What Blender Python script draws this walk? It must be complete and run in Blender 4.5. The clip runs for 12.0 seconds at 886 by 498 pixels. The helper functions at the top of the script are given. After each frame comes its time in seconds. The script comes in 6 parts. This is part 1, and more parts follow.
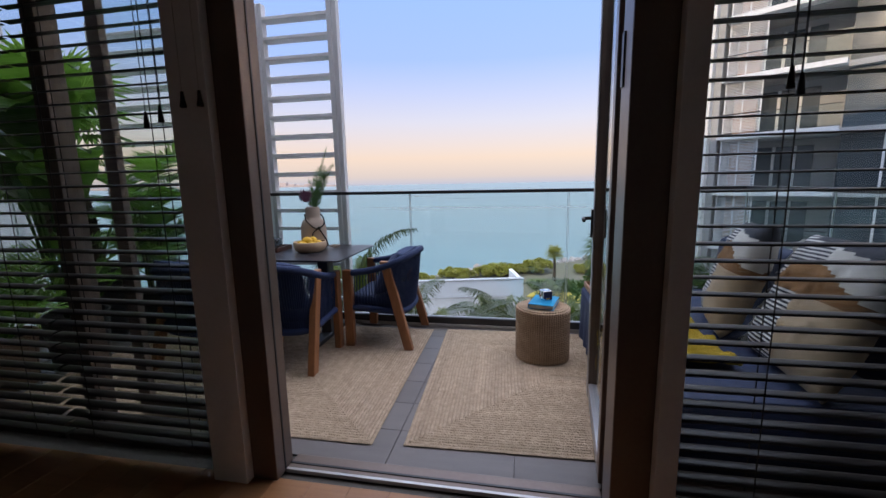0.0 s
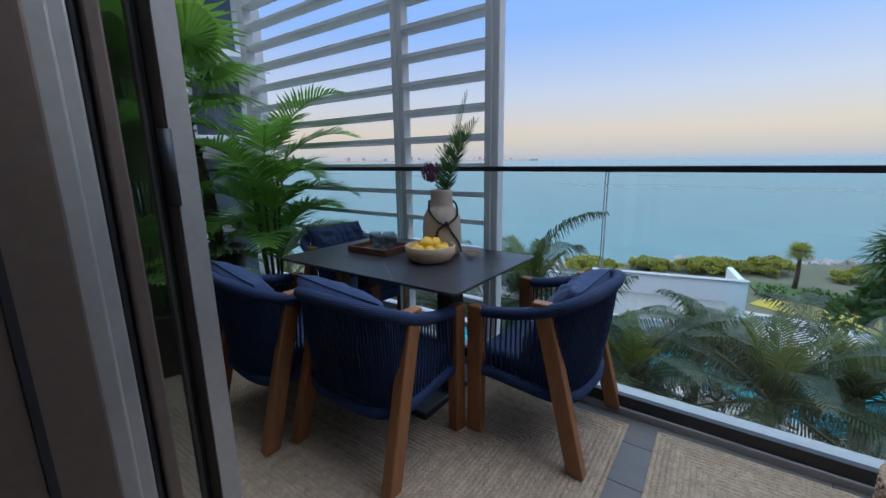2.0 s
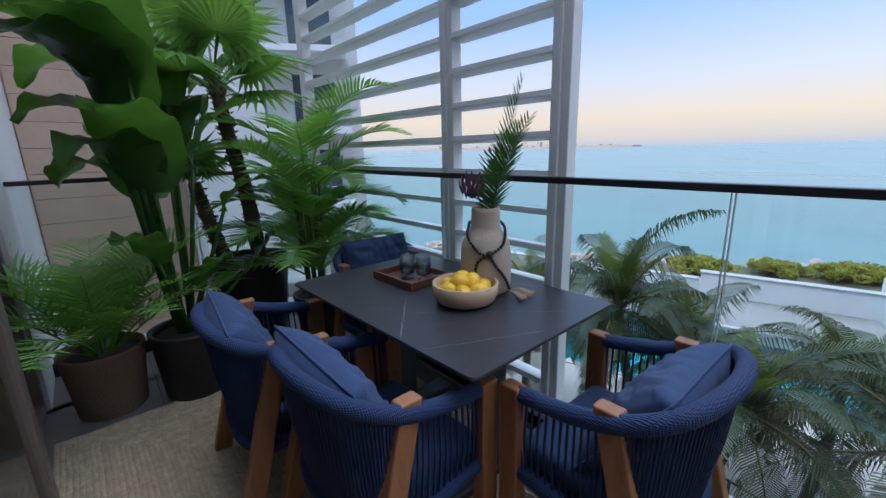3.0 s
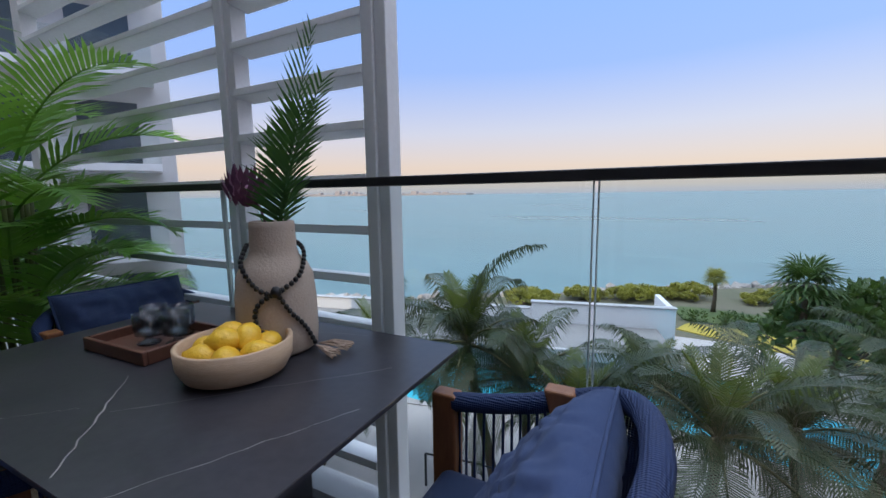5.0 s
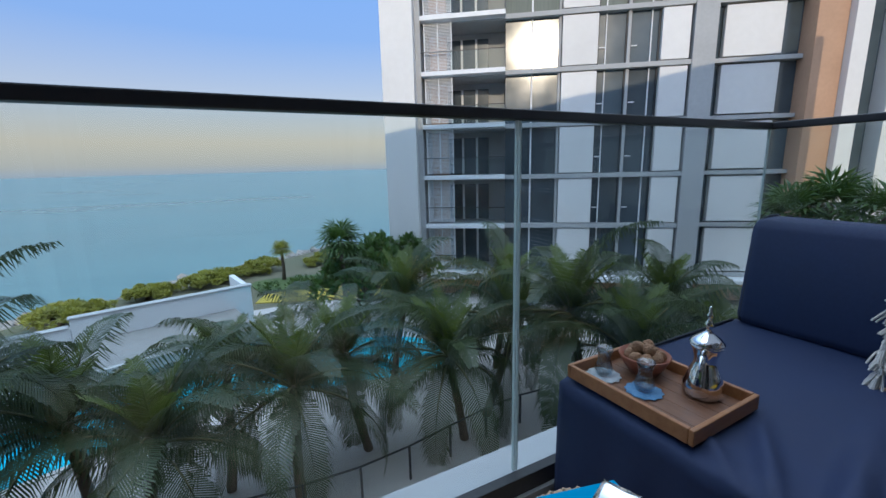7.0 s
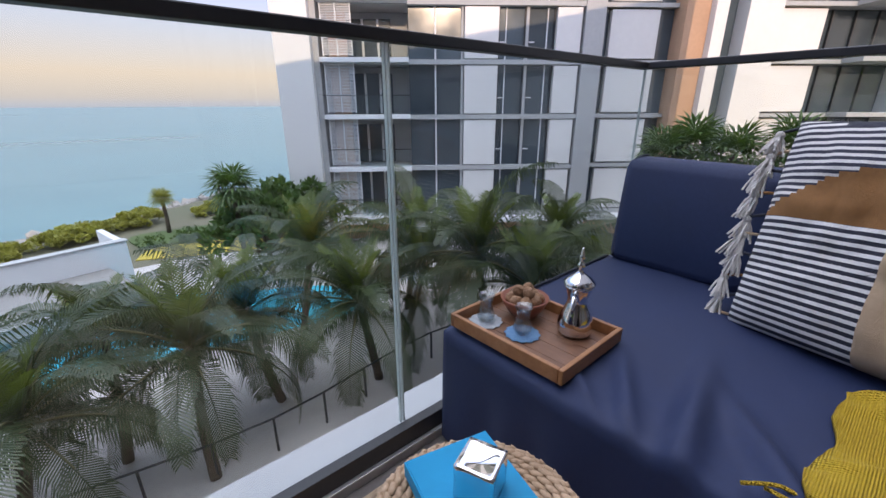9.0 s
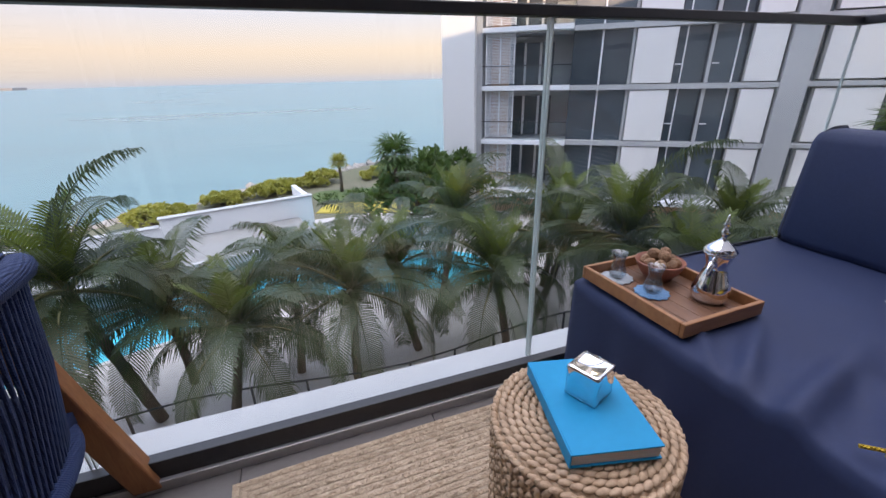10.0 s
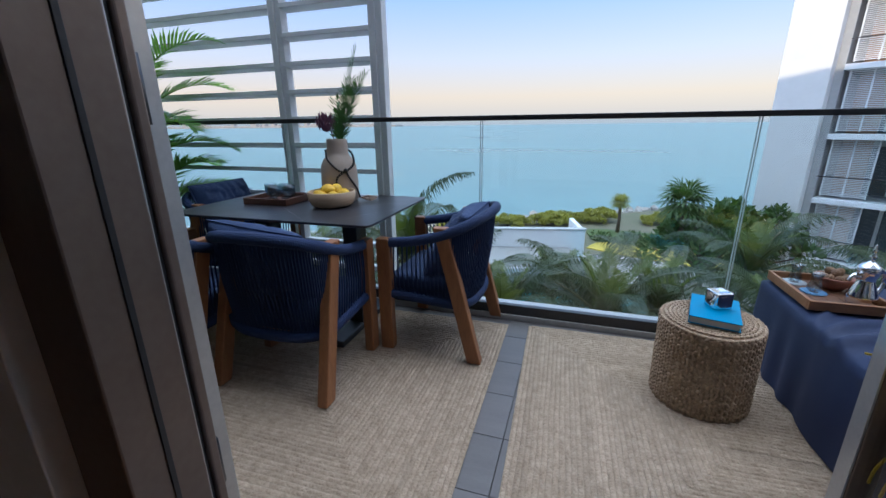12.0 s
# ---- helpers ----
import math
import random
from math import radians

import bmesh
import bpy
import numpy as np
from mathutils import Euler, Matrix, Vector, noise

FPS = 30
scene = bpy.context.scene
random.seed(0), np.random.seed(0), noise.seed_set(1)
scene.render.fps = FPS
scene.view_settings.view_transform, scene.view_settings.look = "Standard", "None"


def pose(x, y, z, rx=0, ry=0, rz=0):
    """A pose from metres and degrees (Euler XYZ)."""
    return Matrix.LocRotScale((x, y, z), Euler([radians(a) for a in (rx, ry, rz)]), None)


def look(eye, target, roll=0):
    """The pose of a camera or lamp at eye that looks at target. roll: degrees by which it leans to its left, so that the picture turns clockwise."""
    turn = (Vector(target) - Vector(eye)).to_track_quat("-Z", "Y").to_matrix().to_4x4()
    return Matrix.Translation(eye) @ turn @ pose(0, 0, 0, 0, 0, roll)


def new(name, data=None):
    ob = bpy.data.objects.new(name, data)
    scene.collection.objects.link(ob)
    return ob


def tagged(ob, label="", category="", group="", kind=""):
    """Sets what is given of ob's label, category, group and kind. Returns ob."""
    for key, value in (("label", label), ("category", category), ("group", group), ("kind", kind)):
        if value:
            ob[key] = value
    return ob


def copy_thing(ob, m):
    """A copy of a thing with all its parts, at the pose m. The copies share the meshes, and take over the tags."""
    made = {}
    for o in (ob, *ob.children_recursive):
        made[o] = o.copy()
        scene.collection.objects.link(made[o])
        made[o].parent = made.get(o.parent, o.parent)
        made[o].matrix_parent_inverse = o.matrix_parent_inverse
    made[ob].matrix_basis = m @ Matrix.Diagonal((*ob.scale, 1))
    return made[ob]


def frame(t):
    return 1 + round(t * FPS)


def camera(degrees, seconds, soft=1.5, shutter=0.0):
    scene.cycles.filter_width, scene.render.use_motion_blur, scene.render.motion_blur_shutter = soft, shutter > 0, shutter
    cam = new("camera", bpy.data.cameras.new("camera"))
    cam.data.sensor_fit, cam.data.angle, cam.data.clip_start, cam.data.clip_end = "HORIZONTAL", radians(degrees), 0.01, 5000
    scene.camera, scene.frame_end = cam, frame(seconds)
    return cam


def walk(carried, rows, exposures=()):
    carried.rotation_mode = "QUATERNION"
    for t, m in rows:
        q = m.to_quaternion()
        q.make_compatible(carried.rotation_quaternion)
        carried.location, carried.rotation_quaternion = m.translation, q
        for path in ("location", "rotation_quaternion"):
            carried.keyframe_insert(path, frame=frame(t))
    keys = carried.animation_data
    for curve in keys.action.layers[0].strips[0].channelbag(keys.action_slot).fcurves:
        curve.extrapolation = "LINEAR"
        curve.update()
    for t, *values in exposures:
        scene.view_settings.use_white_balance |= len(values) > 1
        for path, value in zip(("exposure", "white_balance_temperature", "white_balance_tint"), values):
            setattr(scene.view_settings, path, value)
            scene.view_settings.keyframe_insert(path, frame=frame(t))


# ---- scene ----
cam = camera(94.5, 12.0)
PATH = [
    (0, (0.978, 0.423, 1.305), (0.606, 2.362, 0.987), -1.1),
    (0.5, (0.919, 0.825, 1.276), (0.452, 2.742, 0.949), -1.2),
    (1, (0.802, 1.227, 1.265), (0.18, 3.094, 0.905), -1.1),
    (1.5, (0.659, 1.571, 1.291), (-0.205, 3.331, 0.895), -0.8),
    (2, (0.552, 1.908, 1.277), (-0.61, 3.48, 0.855), -0.8),
    (2.5, (0.473, 2.227, 1.366), (-0.984, 3.498, 0.856), -1.9),
    (4.5, (0.092, 2.928, 1.262), (-1.304, 4.338, 1.018), -0.3),
    (5, (0.133, 2.977, 1.188), (-0.794, 4.729, 0.921), -0.8),
    (5.5, (0.211, 2.986, 1.118), (-0.219, 4.912, 0.803), -0.7),
    (6, (0.305, 3.017, 1.1), (0.324, 4.984, 0.75), -1.1),
    (6.5, (0.474, 3.024, 1.089), (0.921, 4.94, 0.729), -1.5),
    (7, (0.62, 3.038, 1.09), (1.522, 4.779, 0.697), -1.4),
    (7.5, (0.72, 3.081, 1.083), (1.99, 4.569, 0.67), -1.5),
    (9.5, (0.773, 3.082, 1.069), (1.893, 4.552, 0.304), -1.3),
    (10, (0.651, 2.9, 1.066), (1.262, 4.641, 0.296), -1.4),
    (10.5, (0.601, 2.622, 1.089), (0.787, 4.478, 0.366), -1.4),
    (11, (0.59, 2.298, 1.096), (0.462, 4.179, 0.427), -1.2),
    (11.5, (0.56, 1.927, 1.123), (0.22, 3.799, 0.507), -1.0),
    (12, (0.562, 1.569, 1.193), (-0.042, 3.385, 0.612), -0.7),
]
EXPOSURES = [(0, 1.75, 6700, 14), (0.5, 1.65, 6600, 13), (1.0, 1.5, 5900, 3), (2.0, 1.5, 5850, 2), (2.5, 1.65, 5800, 1), (4.5, 1.95, 7000, 26), (5, 1.6, 6350, 10), (5.5, 1.44, 6100, 4), (6.5, 1.28, 5850, 1), (7.5, 1.36, 5750, 0),
             (9.5, 1.95, 7000, 18), (10.5, 2.05, 7000, 18), (11, 1.88, 6500, 10), (11.5, 1.86, 6150, 6), (12, 1.8, 5850, 3)]
walk(cam, [(t, look(eye, target, roll)) for t, eye, target, roll in PATH], EXPOSURES)

# ---- light: low sun behind the building, clear sky ----
SUN_EL, SUN_TRAVEL = 14.0, (0.55, 0.83)
world = bpy.data.worlds.new("world")
scene.world = world
world.use_nodes = True
wt = world.node_tree
wt.nodes.clear()
w_out = wt.nodes.new("ShaderNodeOutputWorld")
w_mix = wt.nodes.new("ShaderNodeMixShader")
w_sky = wt.nodes.new("ShaderNodeTexSky")
w_sky.sky_type = 'NISHITA'
w_sky.sun_disc = False
w_sky.sun_elevation = radians(SUN_EL)
w_sky.sun_rotation = math.atan2(-SUN_TRAVEL[0], -SUN_TRAVEL[1])
w_sky.dust_density = 2.0
w_b1 = wt.nodes.new("ShaderNodeBackground")
w_b1.inputs["Strength"].default_value = 0.06
w_b2 = wt.nodes.new("ShaderNodeBackground")
w_b2.inputs["Strength"].default_value = 1.0
w_tc = wt.nodes.new("ShaderNodeTexCoord")
w_sep = wt.nodes.new("ShaderNodeSeparateXYZ")
w_ramp = wt.nodes.new("ShaderNodeValToRGB")
els = w_ramp.color_ramp.elements
els[0].position, els[0].color = 0.0, (0.19, 0.20, 0.24, 1)
els[1].position, els[1].color = 1.0, (1.32, 1.40, 1.60, 1)
for p, c in ((0.015, (0.24, 0.215, 0.21)), (0.06, (0.29, 0.23, 0.195)), (0.14, (0.235, 0.235, 0.28)), (0.27, (0.125, 0.185, 0.345)), (0.42, (0.11, 0.185, 0.38)), (0.65, (0.50, 0.58, 0.80))):
    e = els.new(p)
    e.color = (*c, 1)
wt.links.new(w_tc.outputs["Generated"], w_sep.inputs[0])
wt.links.new(w_sep.outputs["Z"], w_ramp.inputs[0])
wt.links.new(w_sky.outputs[0], w_b1.inputs["Color"])
wt.links.new(w_ramp.outputs[0], w_b2.inputs["Color"])
w_mix.inputs[0].default_value = 0.85
wt.links.new(w_b1.outputs[0], w_mix.inputs[1])
wt.links.new(w_b2.outputs[0], w_mix.inputs[2])
wt.links.new(w_mix.outputs[0], w_out.inputs[0])

sun_data = bpy.data.lights.new("sun", 'SUN')
sun_data.energy, sun_data.angle, sun_data.color = 0.75, radians(0.5), (1.0, 0.76, 0.54)
sun = new("sun", sun_data)
sun.matrix_world = look((0, 0, 0), (SUN_TRAVEL[0], SUN_TRAVEL[1], -math.tan(radians(SUN_EL))))


# ---- materials ----
def material(name, c1, c2=None, rough=0.6, metal=0.0, scale=8.0, bump=0.2, fine=60.0, spec=0.5, stretch=(1, 1, 1), vary=0.0, sheen=0.0, coat=0.0):
    """Two-scale noise between two colours, with relief and a little spread of gloss."""
    m = bpy.data.materials.new(name)
    m.use_nodes = True
    nt = m.node_tree
    b = nt.nodes["Principled BSDF"]
    tc = nt.nodes.new("ShaderNodeTexCoord")
    mp = nt.nodes.new("ShaderNodeMapping")
    mp.inputs["Scale"].default_value = stretch
    nt.links.new(tc.outputs["Object"], mp.inputs[0])
    n1 = nt.nodes.new("ShaderNodeTexNoise")
    n1.inputs["Scale"].default_value = scale
    n1.inputs["Detail"].default_value = 4
    n2 = nt.nodes.new("ShaderNodeTexNoise")
    n2.inputs["Scale"].default_value = fine
    n2.inputs["Detail"].default_value = 3
    for n in (n1, n2):
        nt.links.new(mp.outputs[0], n.inputs["Vector"])
    add = nt.nodes.new("ShaderNodeMath")
    add.operation = 'MULTIPLY_ADD'
    add.inputs[1].default_value = 0.45
    sc = nt.nodes.new("ShaderNodeMath")
    sc.operation = 'MULTIPLY'
    sc.inputs[1].default_value = 0.55
    nt.links.new(n1.outputs[0], sc.inputs[0])
    nt.links.new(n2.outputs[0], add.inputs[0])
    nt.links.new(sc.outputs[0], add.inputs[2])
    rp = nt.nodes.new("ShaderNodeMapRange")
    rp.inputs[1].default_value, rp.inputs[2].default_value = 0.32, 0.68
    nt.links.new(add.outputs[0], rp.inputs[0])
    mix = nt.nodes.new("ShaderNodeMix")
    mix.data_type = 'RGBA'
    mix.inputs[6].default_value = (*c1, 1)
    mix.inputs[7].default_value = (*(c2 or [v * 0.8 for v in c1]), 1)
    nt.links.new(rp.outputs[0], mix.inputs[0])
    col = mix.outputs[2]
    if vary:
        oi = nt.nodes.new("ShaderNodeObjectInfo")
        hs = nt.nodes.new("ShaderNodeHueSaturation")
        mr = nt.nodes.new("ShaderNodeMapRange")
        mr.inputs[3].default_value, mr.inputs[4].default_value = 1 - vary, 1 + vary
        nt.links.new(oi.outputs["Random"], mr.inputs[0])
        nt.links.new(mr.outputs[0], hs.inputs["Value"])
        nt.links.new(col, hs.inputs["Color"])
        col = hs.outputs[0]
    nt.links.new(col, b.inputs["Base Color"])
    rr = nt.nodes.new("ShaderNodeMapRange")
    rr.inputs[3].default_value, rr.inputs[4].default_value = max(0.02, rough - 0.08), min(1, rough + 0.08)
    nt.links.new(n1.outputs[0], rr.inputs[0])
    nt.links.new(rr.outputs[0], b.inputs["Roughness"])
    b.inputs["Metallic"].default_value = metal
    b.inputs["Specular IOR Level"].default_value = spec
    b.inputs["Sheen Weight"].default_value = sheen
    b.inputs["Coat Weight"].default_value = coat
    if bump:
        bp = nt.nodes.new("ShaderNodeBump")
        bp.inputs["Strength"].default_value = bump
        bp.inputs["Distance"].default_value = 0.01
        nt.links.new(n2.outputs[0], bp.inputs["Height"])
        nt.links.new(bp.outputs[0], b.inputs["Normal"])
    return m


def weave(name, c1, c2, scale, bump=0.6, rough=0.85, stretch=(1, 1, 1), sheen=0.0):
    """A cloth: crossing wave threads on top of the two-scale noise."""
    m = material(name, c1, c2, rough=rough, scale=5, fine=90, bump=0, stretch=stretch, sheen=sheen)
    nt = m.node_tree
    b = nt.nodes["Principled BSDF"]
    tc = nt.nodes.new("ShaderNodeTexCoord")
    hs = []
    for d in ('X', 'Y', 'Z'):
        w = nt.nodes.new("ShaderNodeTexWave")
        w.bands_direction = d
        w.inputs["Scale"].default_value = scale
        w.inputs["Distortion"].default_value = 1.5
        nt.links.new(tc.outputs["Object"], w.inputs["Vector"])
        hs.append(w)
    a = nt.nodes.new("ShaderNodeMath")
    c = nt.nodes.new("ShaderNodeMath")
    nt.links.new(hs[0].outputs["Fac"], a.inputs[0])
    nt.links.new(hs[1].outputs["Fac"], a.inputs[1])
    nt.links.new(a.outputs[0], c.inputs[0])
    nt.links.new(hs[2].outputs["Fac"], c.inputs[1])
    bp = nt.nodes.new("ShaderNodeBump")
    bp.inputs["Strength"].default_value = bump
    bp.inputs["Distance"].default_value = 0.003
    nt.links.new(c.outputs[0], bp.inputs["Height"])
    nt.links.new(bp.outputs[0], b.inputs["Normal"])
    return m


def leafy(name, c1, c2, rough=0.5, through_light=0.25, scale=3.0):
    m = material(name, c1, c2, rough=rough, scale=scale, fine=20, bump=0.1, vary=0.15)
    nt = m.node_tree
    b = nt.nodes["Principled BSDF"]
    tr = nt.nodes.new("ShaderNodeBsdfTranslucent")
    tr.inputs["Color"].default_value = (c2[0] * 1.6, c2[1] * 1.6, c2[2] * 0.9, 1)
    mx = nt.nodes.new("ShaderNodeMixShader")
    mx.inputs[0].default_value = through_light
    nt.links.new(b.outputs[0], mx.inputs[1])
    nt.links.new(tr.outputs[0], mx.inputs[2])
    nt.links.new(mx.outputs[0], nt.nodes["Material Output"].inputs[0])
    return m


def glazing(name, tint, ior=1.45, rough=0.0, gain=0.5):
    m = bpy.data.materials.new(name)
    m.use_nodes = True
    nt = m.node_tree
    nt.nodes.remove(nt.nodes["Principled BSDF"])
    t = nt.nodes.new("ShaderNodeBsdfTransparent")
    t.inputs[0].default_value = (*tint, 1)
    g = nt.nodes.new("ShaderNodeBsdfGlossy")
    g.inputs["Roughness"].default_value = rough
    lw = nt.nodes.new("ShaderNodeLayerWeight")
    pw = nt.nodes.new("ShaderNodeMath")
    pw.operation = 'POWER'
    pw.inputs[1].default_value = 5.0
    nt.links.new(lw.outputs["Facing"], pw.inputs[0])
    f = nt.nodes.new("ShaderNodeMath")
    f.operation = 'MULTIPLY_ADD'
    r0 = ((ior - 1) / (ior + 1)) ** 2
    f.inputs[1].default_value, f.inputs[2].default_value = gain, r0
    nt.links.new(pw.outputs[0], f.inputs[0])
    mx = nt.nodes.new("ShaderNodeMixShader")
    nt.links.new(f.outputs[0], mx.inputs[0])
    nt.links.new(t.outputs[0], mx.inputs[1])
    nt.links.new(g.outputs[0], mx.inputs[2])
    nt.links.new(mx.outputs[0], nt.nodes["Material Output"].inputs[0])
    return m


def stripes(name, a, b_, pitch, axis='Z'):
    """Dark thread stripes on a light ground, along one axis of the thing."""
    m = material(name, a, [v * 0.9 for v in a], rough=0.9, scale=30, fine=200, bump=0.5)
    nt = m.node_tree
    b = nt.nodes["Principled BSDF"]
    src = b.inputs["Base Color"].links[0].from_socket
    tc = nt.nodes.new("ShaderNodeTexCoord")
    w = nt.nodes.new("ShaderNodeTexWave")
    w.bands_direction = axis
    w.inputs["Scale"].default_value = 0.314 / pitch
    w.inputs["Distortion"].default_value = 0.25
    w.inputs["Detail Scale"].default_value = 6
    nt.links.new(tc.outputs["Object"], w.inputs["Vector"])
    mr = nt.nodes.new("ShaderNodeMapRange")
    mr.inputs[1].default_value, mr.inputs[2].default_value = 0.40, 0.52
    nt.links.new(w.outputs["Fac"], mr.inputs[0])
    mx = nt.nodes.new("ShaderNodeMix")
    mx.data_type = 'RGBA'
    mx.inputs[7].default_value = (*b_, 1)
    nt.links.new(mr.outputs[0], mx.inputs[0])
    nt.links.new(src, mx.inputs[6])
    nt.links.new(mx.outputs[2], b.inputs["Base Color"])
    return m


def braid(name):
    """Plaited jute: straw and brown strands, each course of the plait in its own tone."""
    m = material(name, (0.53, 0.40, 0.285), (0.32, 0.23, 0.155), rough=0.95, scale=30, fine=110, bump=1.0)
    nt = m.node_tree
    b = nt.nodes["Principled BSDF"]
    src = b.inputs["Base Color"].links[0].from_socket
    at = nt.nodes.new("ShaderNodeAttribute")
    at.attribute_name = "course"
    mr = nt.nodes.new("ShaderNodeMapRange")
    mr.inputs[3].default_value, mr.inputs[4].default_value = 0.84, 1.16
    hs = nt.nodes.new("ShaderNodeHueSaturation")
    nt.links.new(at.outputs["Fac"], mr.inputs[0])
    nt.links.new(mr.outputs[0], hs.inputs["Value"])
    nt.links.new(src, hs.inputs["Color"])
    nt.links.new(hs.outputs[0], b.inputs["Base Color"])
    return m


M_ALU = material("brown_aluminium", (0.17, 0.125, 0.105), (0.20, 0.155, 0.13), rough=0.38, metal=0.5, bump=0.03)
M_ALU_PALE = material("pale_aluminium", (0.42, 0.41, 0.41), (0.5, 0.49, 0.48), rough=0.35, metal=0.6, bump=0.02)
M_BLACK = material("black_rail_paint", (0.018, 0.018, 0.022), (0.03, 0.03, 0.033), rough=0.4, bump=0.03)
M_WHITE = material("white_paint", (0.78, 0.78, 0.79), (0.70, 0.70, 0.71), rough=0.5, bump=0.03, scale=3)
M_KERB = material("kerb_paint", (0.46, 0.46, 0.47), (0.40, 0.40, 0.41), rough=0.6, bump=0.05, scale=3)
M_PLASTER = material("interior_plaster", (0.78, 0.76, 0.74), (0.72, 0.70, 0.68), rough=0.85, bump=0.1)
M_FACADE = material("facade_render", (0.62, 0.60, 0.58), (0.55, 0.53, 0.52), rough=0.8, bump=0.1, scale=1.5)
M_TILE = material("grey_porcelain_tile", (0.12, 0.105, 0.10), (0.16, 0.142, 0.135), rough=0.5, bump=0.05, scale=4, stretch=(1, 6, 1), vary=0.08)
M_GROUT = material("grout", (0.12, 0.11, 0.10), rough=0.9)
M_WOODFLOOR = material("oak_floor", (0.36, 0.17, 0.07), (0.27, 0.12, 0.05), rough=0.4, scale=5, stretch=(1, 10, 1), bump=0.05, vary=0.12)
M_SLAT = material("dark_wood_slat", (0.035, 0.027, 0.024), (0.05, 0.04, 0.035), rough=0.42, stretch=(1, 12, 12), bump=0.05)
M_GLASS = glazing("rail_glass", (0.93, 0.965, 0.96))
M_WINGLASS = glazing("window_glass", (0.90, 0.93, 0.92), ior=1.5, gain=0.95)
M_CLEAR = glazing("clear_glass", (0.84, 0.88, 0.90), ior=2.1, gain=1.0)
M_SMOKE = glazing("smoked_glass", (0.66, 0.72, 0.76), ior=1.7, gain=1.0)
M_EDGE = material("glass_edge", (0.50, 0.60, 0.58), (0.6, 0.68, 0.66), rough=0.25, bump=0)
M_NAVY = weave("navy_rope", (0.006, 0.019, 0.074), (0.011, 0.031, 0.105), 55, rough=0.75, bump=0.5)
M_NAVYCUSH = weave("navy_canvas", (0.008, 0.022, 0.070), (0.014, 0.034, 0.10), 240, rough=0.8, bump=0.3, sheen=0.04)
M_BLUECUSH = weave("slate_blue_cloth", (0.020, 0.041, 0.115), (0.030, 0.057, 0.145), 260, rough=0.85, bump=0.3, sheen=0.06)
M_DAYBED = weave("navy_cotton", (0.004, 0.013, 0.054), (0.007, 0.019, 0.070), 300, rough=0.7, bump=0.2, sheen=0.02)
M_TEAK = material("teak", (0.33, 0.14, 0.055), (0.23, 0.09, 0.036), rough=0.5, scale=6, fine=30, stretch=(6, 6, 1), bump=0.08, vary=0.1)
M_TRAYWOOD = material("acacia_tray", (0.36, 0.17, 0.07), (0.24, 0.10, 0.04), rough=0.45, scale=8, stretch=(1, 6, 6), bump=0.06)
M_TRAYBASE = material("dark_acacia", (0.20, 0.095, 0.05), (0.12, 0.055, 0.03), rough=0.42, scale=8, stretch=(6, 1, 6), bump=0.06)
M_TRAYDARK = material("walnut_tray", (0.10, 0.04, 0.025), (0.15, 0.065, 0.04), rough=0.42, scale=8, stretch=(1, 6, 6), bump=0.06)
M_TABLE = material("black_stone_top", (0.028, 0.027, 0.032), (0.045, 0.043, 0.05), rough=0.32, scale=5, fine=40, bump=0.02, spec=0.45)
M_VEIN = material("white_vein", (0.34, 0.32, 0.31), (0.20, 0.19, 0.19), rough=0.35, bump=0)
M_CHARCOAL = material("charcoal_steel", (0.028, 0.030, 0.035), (0.04, 0.042, 0.047), rough=0.5, bump=0.05)
M_POT = material("black_pot", (0.012, 0.012, 0.015), (0.03, 0.03, 0.034), rough=0.45, bump=0.1)
M_BASKET = weave("woven_basket", (0.34, 0.22, 0.14), (0.24, 0.15, 0.09), 60, bump=1.0)
M_JUTE = braid("jute_braid")
M_HYACINTH = material("water_hyacinth", (0.50, 0.355, 0.235), (0.32, 0.21, 0.125), rough=0.7, scale=14, fine=120, bump=0.3, vary=0.1)
M_CERAMIC = material("sand_ceramic", (0.50, 0.40, 0.32), (0.43, 0.335, 0.26), rough=0.8, scale=9, fine=140, bump=0.15)
M_BOWLWOOD = material("pale_paulownia", (0.58, 0.42, 0.28), (0.46, 0.31, 0.19), rough=0.65, scale=9, stretch=(1, 1, 7), bump=0.1)
M_BEAD = material("black_beads", (0.012, 0.011, 0.011), rough=0.45, bump=0.05)
M_TASSEL = material("natural_tassel", (0.48, 0.36, 0.27), (0.38, 0.27, 0.2), rough=0.95, stretch=(1, 1, 20))
M_LEMON = material("lemon_skin", (0.80, 0.50, 0.035), (0.70, 0.40, 0.02), rough=0.42, scale=10, fine=150, bump=0.25, vary=0.08)
M_BOOK = material("turquoise_cover", (0.0, 0.24, 0.46), (0.0, 0.22, 0.42), rough=0.5, bump=0.02, spec=0.2)
M_PAGES = material("book_pages", (0.66, 0.64, 0.60), (0.55, 0.53, 0.5), rough=0.9, stretch=(1, 1, 60), bump=0.3)
M_CHROME = material("polished_chrome", (0.82, 0.82, 0.84), (0.78, 0.78, 0.80), rough=0.06, metal=1.0, bump=0, scale=3)
M_CHROME.node_tree.nodes["Principled BSDF"].inputs["Roughness"].default_value = 0.05
M_WALNUTS = material("walnut_shell", (0.30, 0.17, 0.09), (0.18, 0.09, 0.045), rough=0.7, scale=40, fine=130, bump=0.8, vary=0.12)
M_TERRACOTTA = material("red_brown_clay", (0.25, 0.075, 0.035), (0.19, 0.055, 0.028), rough=0.45, bump=0.1)
M_CROCHET = material("blue_crochet", (0.10, 0.24, 0.45), (0.2, 0.36, 0.55), rough=0.9, scale=60, fine=300, bump=0.8)
